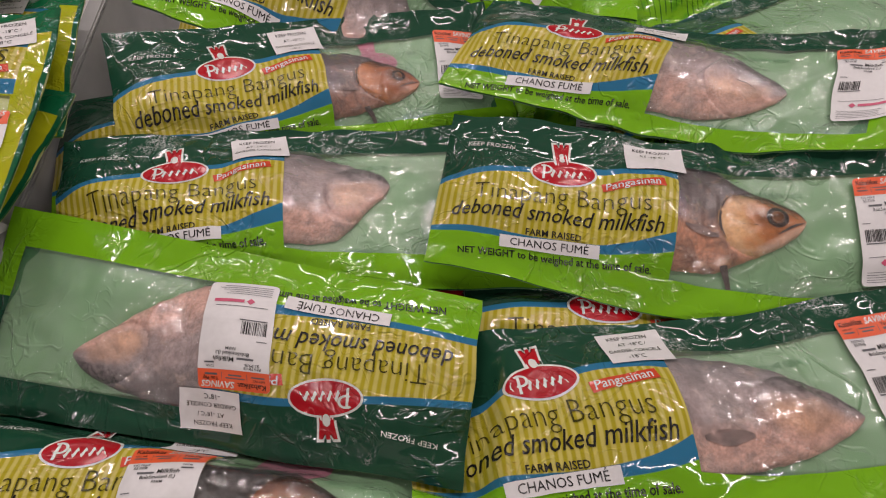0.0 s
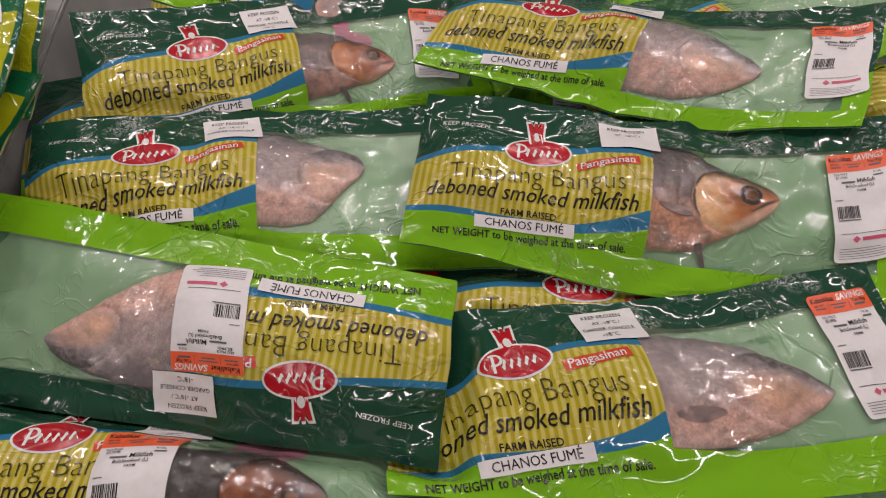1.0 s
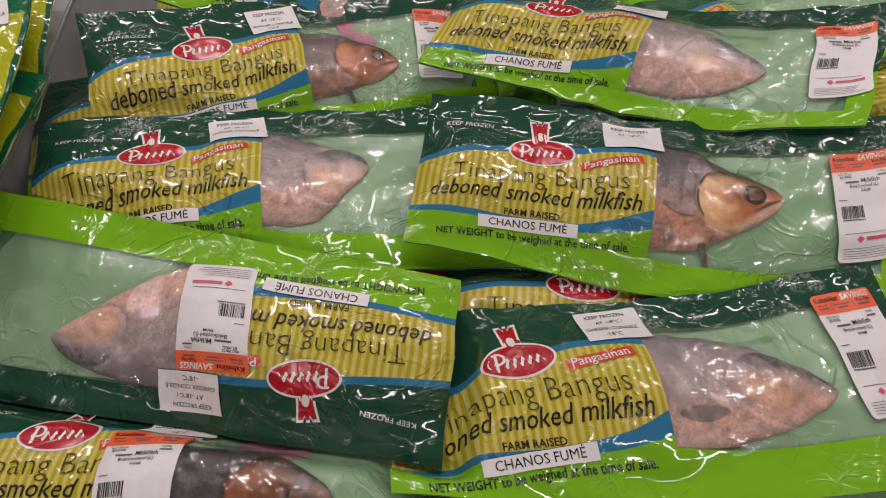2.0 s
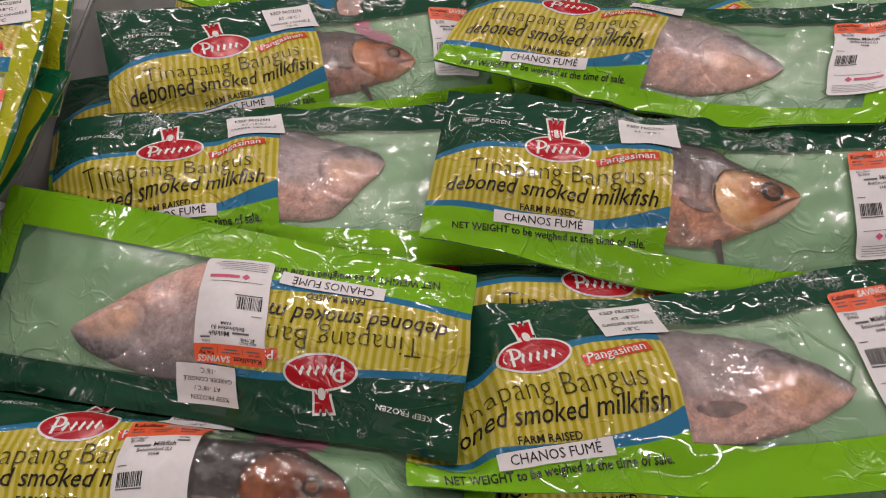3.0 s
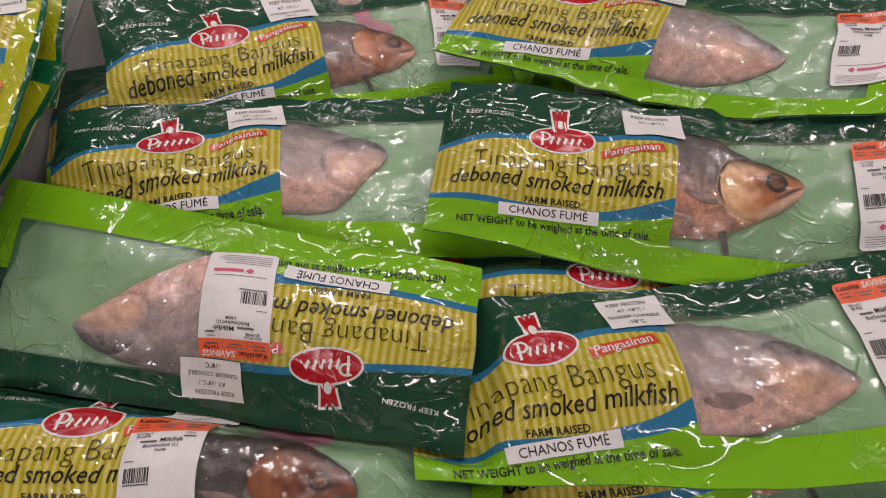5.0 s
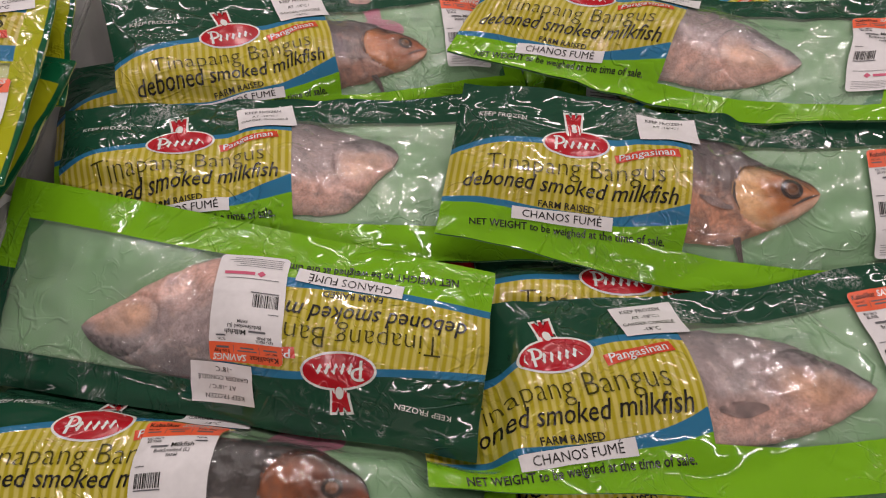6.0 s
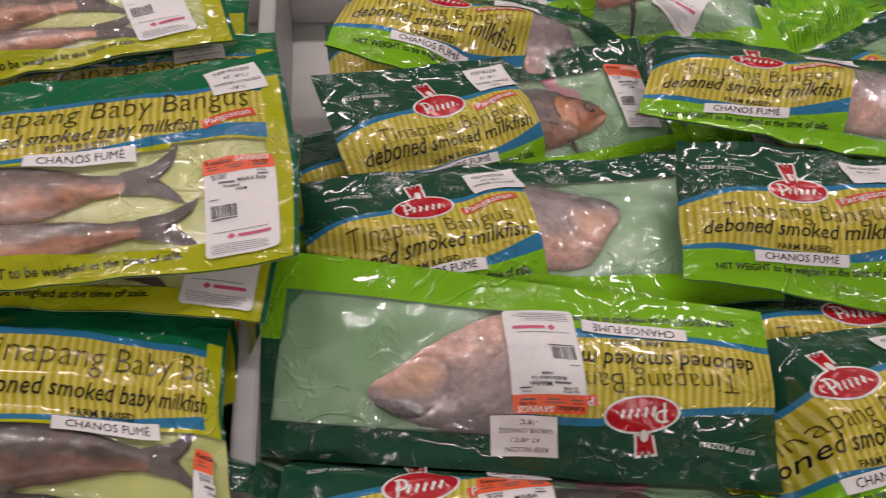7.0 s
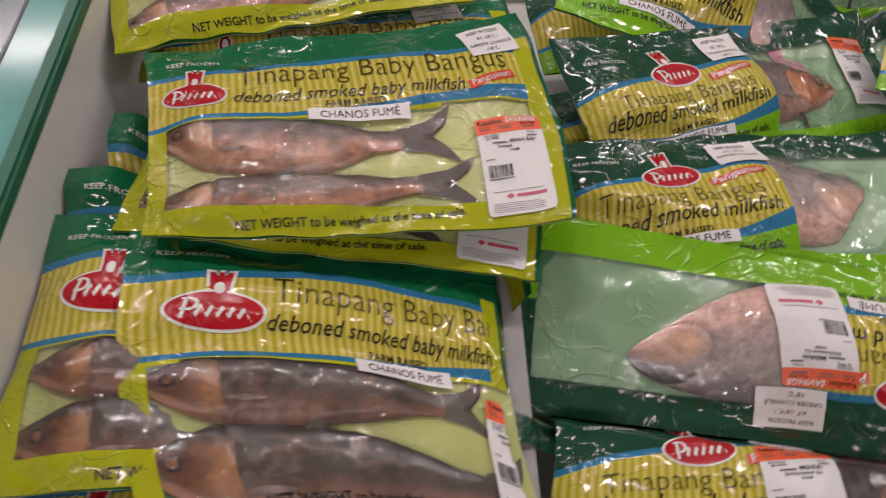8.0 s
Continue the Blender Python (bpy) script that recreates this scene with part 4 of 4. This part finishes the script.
large_pouch("bl", (-0.157, 0.169, -0.030, 0.0, 0.0, 4.0, 0.96), 73, BL_C, "green smoked milkfish pouch half under another, with a price label", ghost="logo", price=(0.1545, 0.0560, 4.0), shape=((-0.0011, -0.0208, -0.0278), (-0.0024, -0.0441, 0.0241)))
large_pouch("hid", (0.250, 0.277, -0.029, 0.1, -0.6, -6.0, 0.97), 85, None, "green smoked milkfish pouch mostly buried under others", sticker=None, shape=((0.0023, 0.0162, 0.0029), (-0.0055, -0.0301, 0.0048)))
large_pouch("tl2", (-0.088, 0.680, 0.004, -1.5, 4.3, -17.2, 0.96), 97, dict(FROST), "green smoked milkfish pouch lying aslant behind others")
large_pouch("t3", (0.022, 0.807, 0.0, 0, 0, -10.0, 1.0), 101, dict(HEADED), "green smoked milkfish pouch far back in the pile", price=(0.33, 0.04, -30.0))
large_pouch("t4", (0.37, 0.646, -0.03, 0, 0, 25.0, 1.0), 113, None, "green smoked milkfish pouch partly under another", sticker=None)
back_pouch("far_label", (0.20, 0.765, -0.03, 0, 0, 10.0, 1.0), 127, "lime green pouch lying face down with a price label", price=(0.17, 0.04, 80.0))
back_pouch("far_right", (0.47, 0.80, -0.01, 0, 0, 78.0, 1.0), 139, "wrinkled lime green pouch lying face down", nutrition=(0.12, 0.11, 0.0, 0.06, 0.05))
large_pouch("u2", (-0.066, 0.385, -0.05, 0, 0, 178.0, 1.0), 149, None, "green smoked milkfish pouch upside down under others", sticker=None)
back_pouch("nut", (0.20, 0.56, -0.05, 0, 0, -8.0, 1.0), 151, "lime green pouch face down showing a nutrition label", nutrition=(0.17, 0.085, 0.0, 0.07, 0.05))
large_pouch("br", (0.238, 0.187, -0.045, 0, 0, 4.0, 1.0), 163, HEADED, "green smoked milkfish pouch under the front of the pile")
large_pouch("lu", (-0.165, 0.55, -0.040, 0, 0, 14.0, 1.0), 175, None, "green smoked milkfish pouch low in the pile", sticker=None, text=False)
large_pouch("uu", (-0.180, 0.275, -0.012, 0, 0, 172.0, 1.0), 187, None, "green smoked milkfish pouch under the upside-down one", sticker=None, text=False, price=(0.386, 0.126, 0.0))
for i, (bx, by, bz, br) in enumerate(((-0.15, 0.10, -0.09, 3.0), (0.20, 0.06, -0.08, -5.0), (0.25, 0.40, -0.10, 6.0), (-0.13, 0.42, -0.10, -3.0), (-0.10, 0.78, -0.08, 4.0), (0.33, 0.86, -0.08, -6.0), (0.50, 0.30, -0.07, 84.0), (0.52, 0.62, -0.07, 95.0))):
    large_pouch("under", (bx, by, bz, 0, 0, br, 1.0), 200 + 12 * i, None, "green smoked milkfish pouch at the bottom of the pile", sticker=None, text=False)

# ---- pile of small pouches ----
CEILING.clear()
baby_pouch("b1", (-0.514, 0.460, 0.058, 0, 0, 5.0, 1.0), 301, "yellow-green pouch of two small smoked milkfish, on top", price=(0.2752, 0.1166, 3.0, 0.060, 0.086), sticker=(0.2841, 0.0199, 12.0), droop=0.002, du=-0.018, chanos=(0.1361, 0.0955, -1.0), shape=((0.0053, -0.0053, 0.0143, -0.0037, -0.0177, -0.0326), (-0.0037, 0.011, -0.0275, 0.0238, -0.0443, 0.0315)))
baby_pouch("b0", (-0.593, 0.702, 0.055, 0, 0, 13.0, 1.0), 313, "yellow-green pouch of small smoked milkfish at the back", price=(0.25, 0.10, 8.0))
baby_pouch("b6", (-0.522, 0.452, 0.024, 0, 0, -8.0, 1.0), 325, "yellow-green pouch under the top small fish pouch", price=(0.285, 0.105, 0.0))
baby_pouch("b2", (-0.505, 0.241, 0.010, 0, 9.0, -9.0, 1.0), 337, "yellow-green pouch of two dark small milkfish leaning on others", cut=0.312, price=(0.276, 0.135, -8.0), chanos=(0.1565, 0.1185, 0.5), skin="dark_young", fishes=((0.232, 0.010, 0.124, 0.119, 0.0270), (0.262, 0.004, 0.184, 0.176, 0.033)), dv=0.022, shape=((0.0087, -0.0420, 0.0584, -0.1191, -0.0238, 0.0408), (0.0168, 0.0265, 0.0204, -0.0691, 0.0045, -0.0051)))
baby_pouch("b5", (-0.525, 0.562, 0.024, 0, 0, 8.0, 1.0), 349, "yellow-green pouch of small milkfish behind the top one", sticker=(0.25, 0.02, 4.0))
baby_pouch("b3", (-0.577, 0.281, 0.026, 0, 0, 3.0, 1.0), 361, "yellow-green pouch of small milkfish by the freezer wall", dv=0.02, skin="dark_young", fishes=((0.232, 0.014, 0.122, 0.122, 0.0240), (0.262, 0.010, 0.176, 0.172, 0.029)))
baby_pouch("b4", (-0.572, 0.357, 0.033, 0, 0, 8.0, 1.0), 373, "yellow-green pouch of small milkfish low by the wall")
baby_pouch("b7", (-0.552, 0.412, 0.030, 0, 0, 4.0, 1.0), 385, "yellow-green pouch of small milkfish at the bottom by the wall")
baby_pouch("b8", (-0.58, 0.12, -0.05, 0, 0, 2.0, 1.0), 397, "yellow-green pouch of small milkfish under the front ones")
baby_pouch("b9", (-0.58, 0.72, -0.03, 0, 0, 2.0, 1.0), 409, "yellow-green pouch of small milkfish low at the back", text=False, fish=False)

# ---- freezer ----
LINER = simple("freezer_liner", (0.80, 0.79, 0.77), 0.4, 0.06, 8, bump=0.15)
DIVIDER = simple("grey_divider", (0.36, 0.36, 0.35), 0.45, 0.15, 14, bump=0.2)
RAIL = simple("teal_rail", (0.012, 0.13, 0.075), 0.35, 0.1, 40)
FLOOR_TILE = simple("store_floor", (0.42, 0.40, 0.37), 0.25, 0.1, 3)
CEIL_WHITE = simple("store_ceiling", (0.75, 0.75, 0.73), 0.8, 0.05, 5)
WALL_PAINT = simple("store_wall", (0.5, 0.5, 0.48), 0.7, 0.06, 4)
LAMP_WHITE = simple("lamp_housing", (0.8, 0.8, 0.8), 0.4, 0.02)

XL, XR, YF, YB, ZB, ZT = -0.760, 0.66, -0.08, 1.04, -0.22, 0.085
bm = bmesh.new()
box(bm, XL - 0.05, YF - 0.05, -0.79, XR + 0.05, YB + 0.05, ZB, 0.01)
case = tagged(part("chest_freezer", bm, LINER), "white open chest freezer with a green rail", "freezer")
for x0, y0, x1, y1 in ((XL - 0.05, YF - 0.05, XL, YB + 0.05), (XR, YF - 0.05, XR + 0.05, YB + 0.05), (XL, YF - 0.05, XR, YF), (XL, YB, XR, YB + 0.05)):
    bm = bmesh.new()
    box(bm, x0, y0, ZB, x1, y1, ZT, 0.004)
    part("side_wall", bm, LINER, case)
bm = bmesh.new()
box(bm, XL - 0.010, YF - 0.05, ZT, XL + 0.004, YB + 0.05, ZT + 0.016, 0.003)
part("rail", bm, RAIL, case, "teal green plastic rail")
GLASSY = simple("pale_teal_glass", (0.16, 0.42, 0.38), 0.12, 0.15, 9)
bm = bmesh.new()
box(bm, XL - 0.050, YF - 0.05, ZT, XL - 0.012, YB + 0.05, ZT + 0.006, 0.002)
part("glass_edge", bm, GLASSY, case, "pale teal glass edge strip")
bm = bmesh.new()
box(bm, XL - 0.50, YF - 0.05, ZT, XL - 0.053, YB + 0.05, ZT + 0.004, 0.001)
part("lid", bm, simple("grey_lid", (0.22, 0.26, 0.28), 0.15, 0.1, 6), case, "grey glossy lid")
bm = bmesh.new()
box(bm, -0.388, YF, ZB, -0.373, YB, -0.026, 0.003)
divider = tagged(part("freezer_divider", bm, DIVIDER), "grey-white divider panel between the two piles", "divider")
bm = bmesh.new()
box(bm, -0.390, YF, -0.025, -0.371, YB, -0.019, 0.002)
part("edge_cap", bm, DIVIDER, divider)

# ---- store round the freezer ----
def slab(name, label, x0, y0, z0, x1, y1, z1, mat):
    b = bmesh.new()
    box(b, x0, y0, z0, x1, y1, z1)
    tagged(part(name, b, mat), label, name.split("_")[0], kind="structure")


slab("floor", "pale store floor", -6, -5, -0.86, 6, 7, -0.80, FLOOR_TILE)
slab("ceiling", "off-white store ceiling", -6, -5, CEIL_Z, 6, 7, CEIL_Z + 0.05, CEIL_WHITE)
slab("wall_north", "plain store wall", -6, 7, -0.8, 6, 7.1, CEIL_Z, WALL_PAINT)
slab("wall_south", "plain store wall", -6, -5.1, -0.8, 6, -5, CEIL_Z, WALL_PAINT)
slab("wall_east", "plain store wall", 6, -5.1, -0.8, 6.1, 7.1, CEIL_Z, WALL_PAINT)
slab("wall_west", "plain store wall", -6.1, -5.1, -0.8, -6, 7.1, CEIL_Z, WALL_PAINT)
for lx, ly in LAMPS:
    bm = bmesh.new()
    box(bm, lx - 0.62, ly - 0.10, CEIL_Z - 0.07, lx + 0.62, ly + 0.10, CEIL_Z, 0.008)
    tagged(part("ceiling_light", bm, LAMP_WHITE), "long white strip light on the ceiling", "ceiling light", "store strip lights")
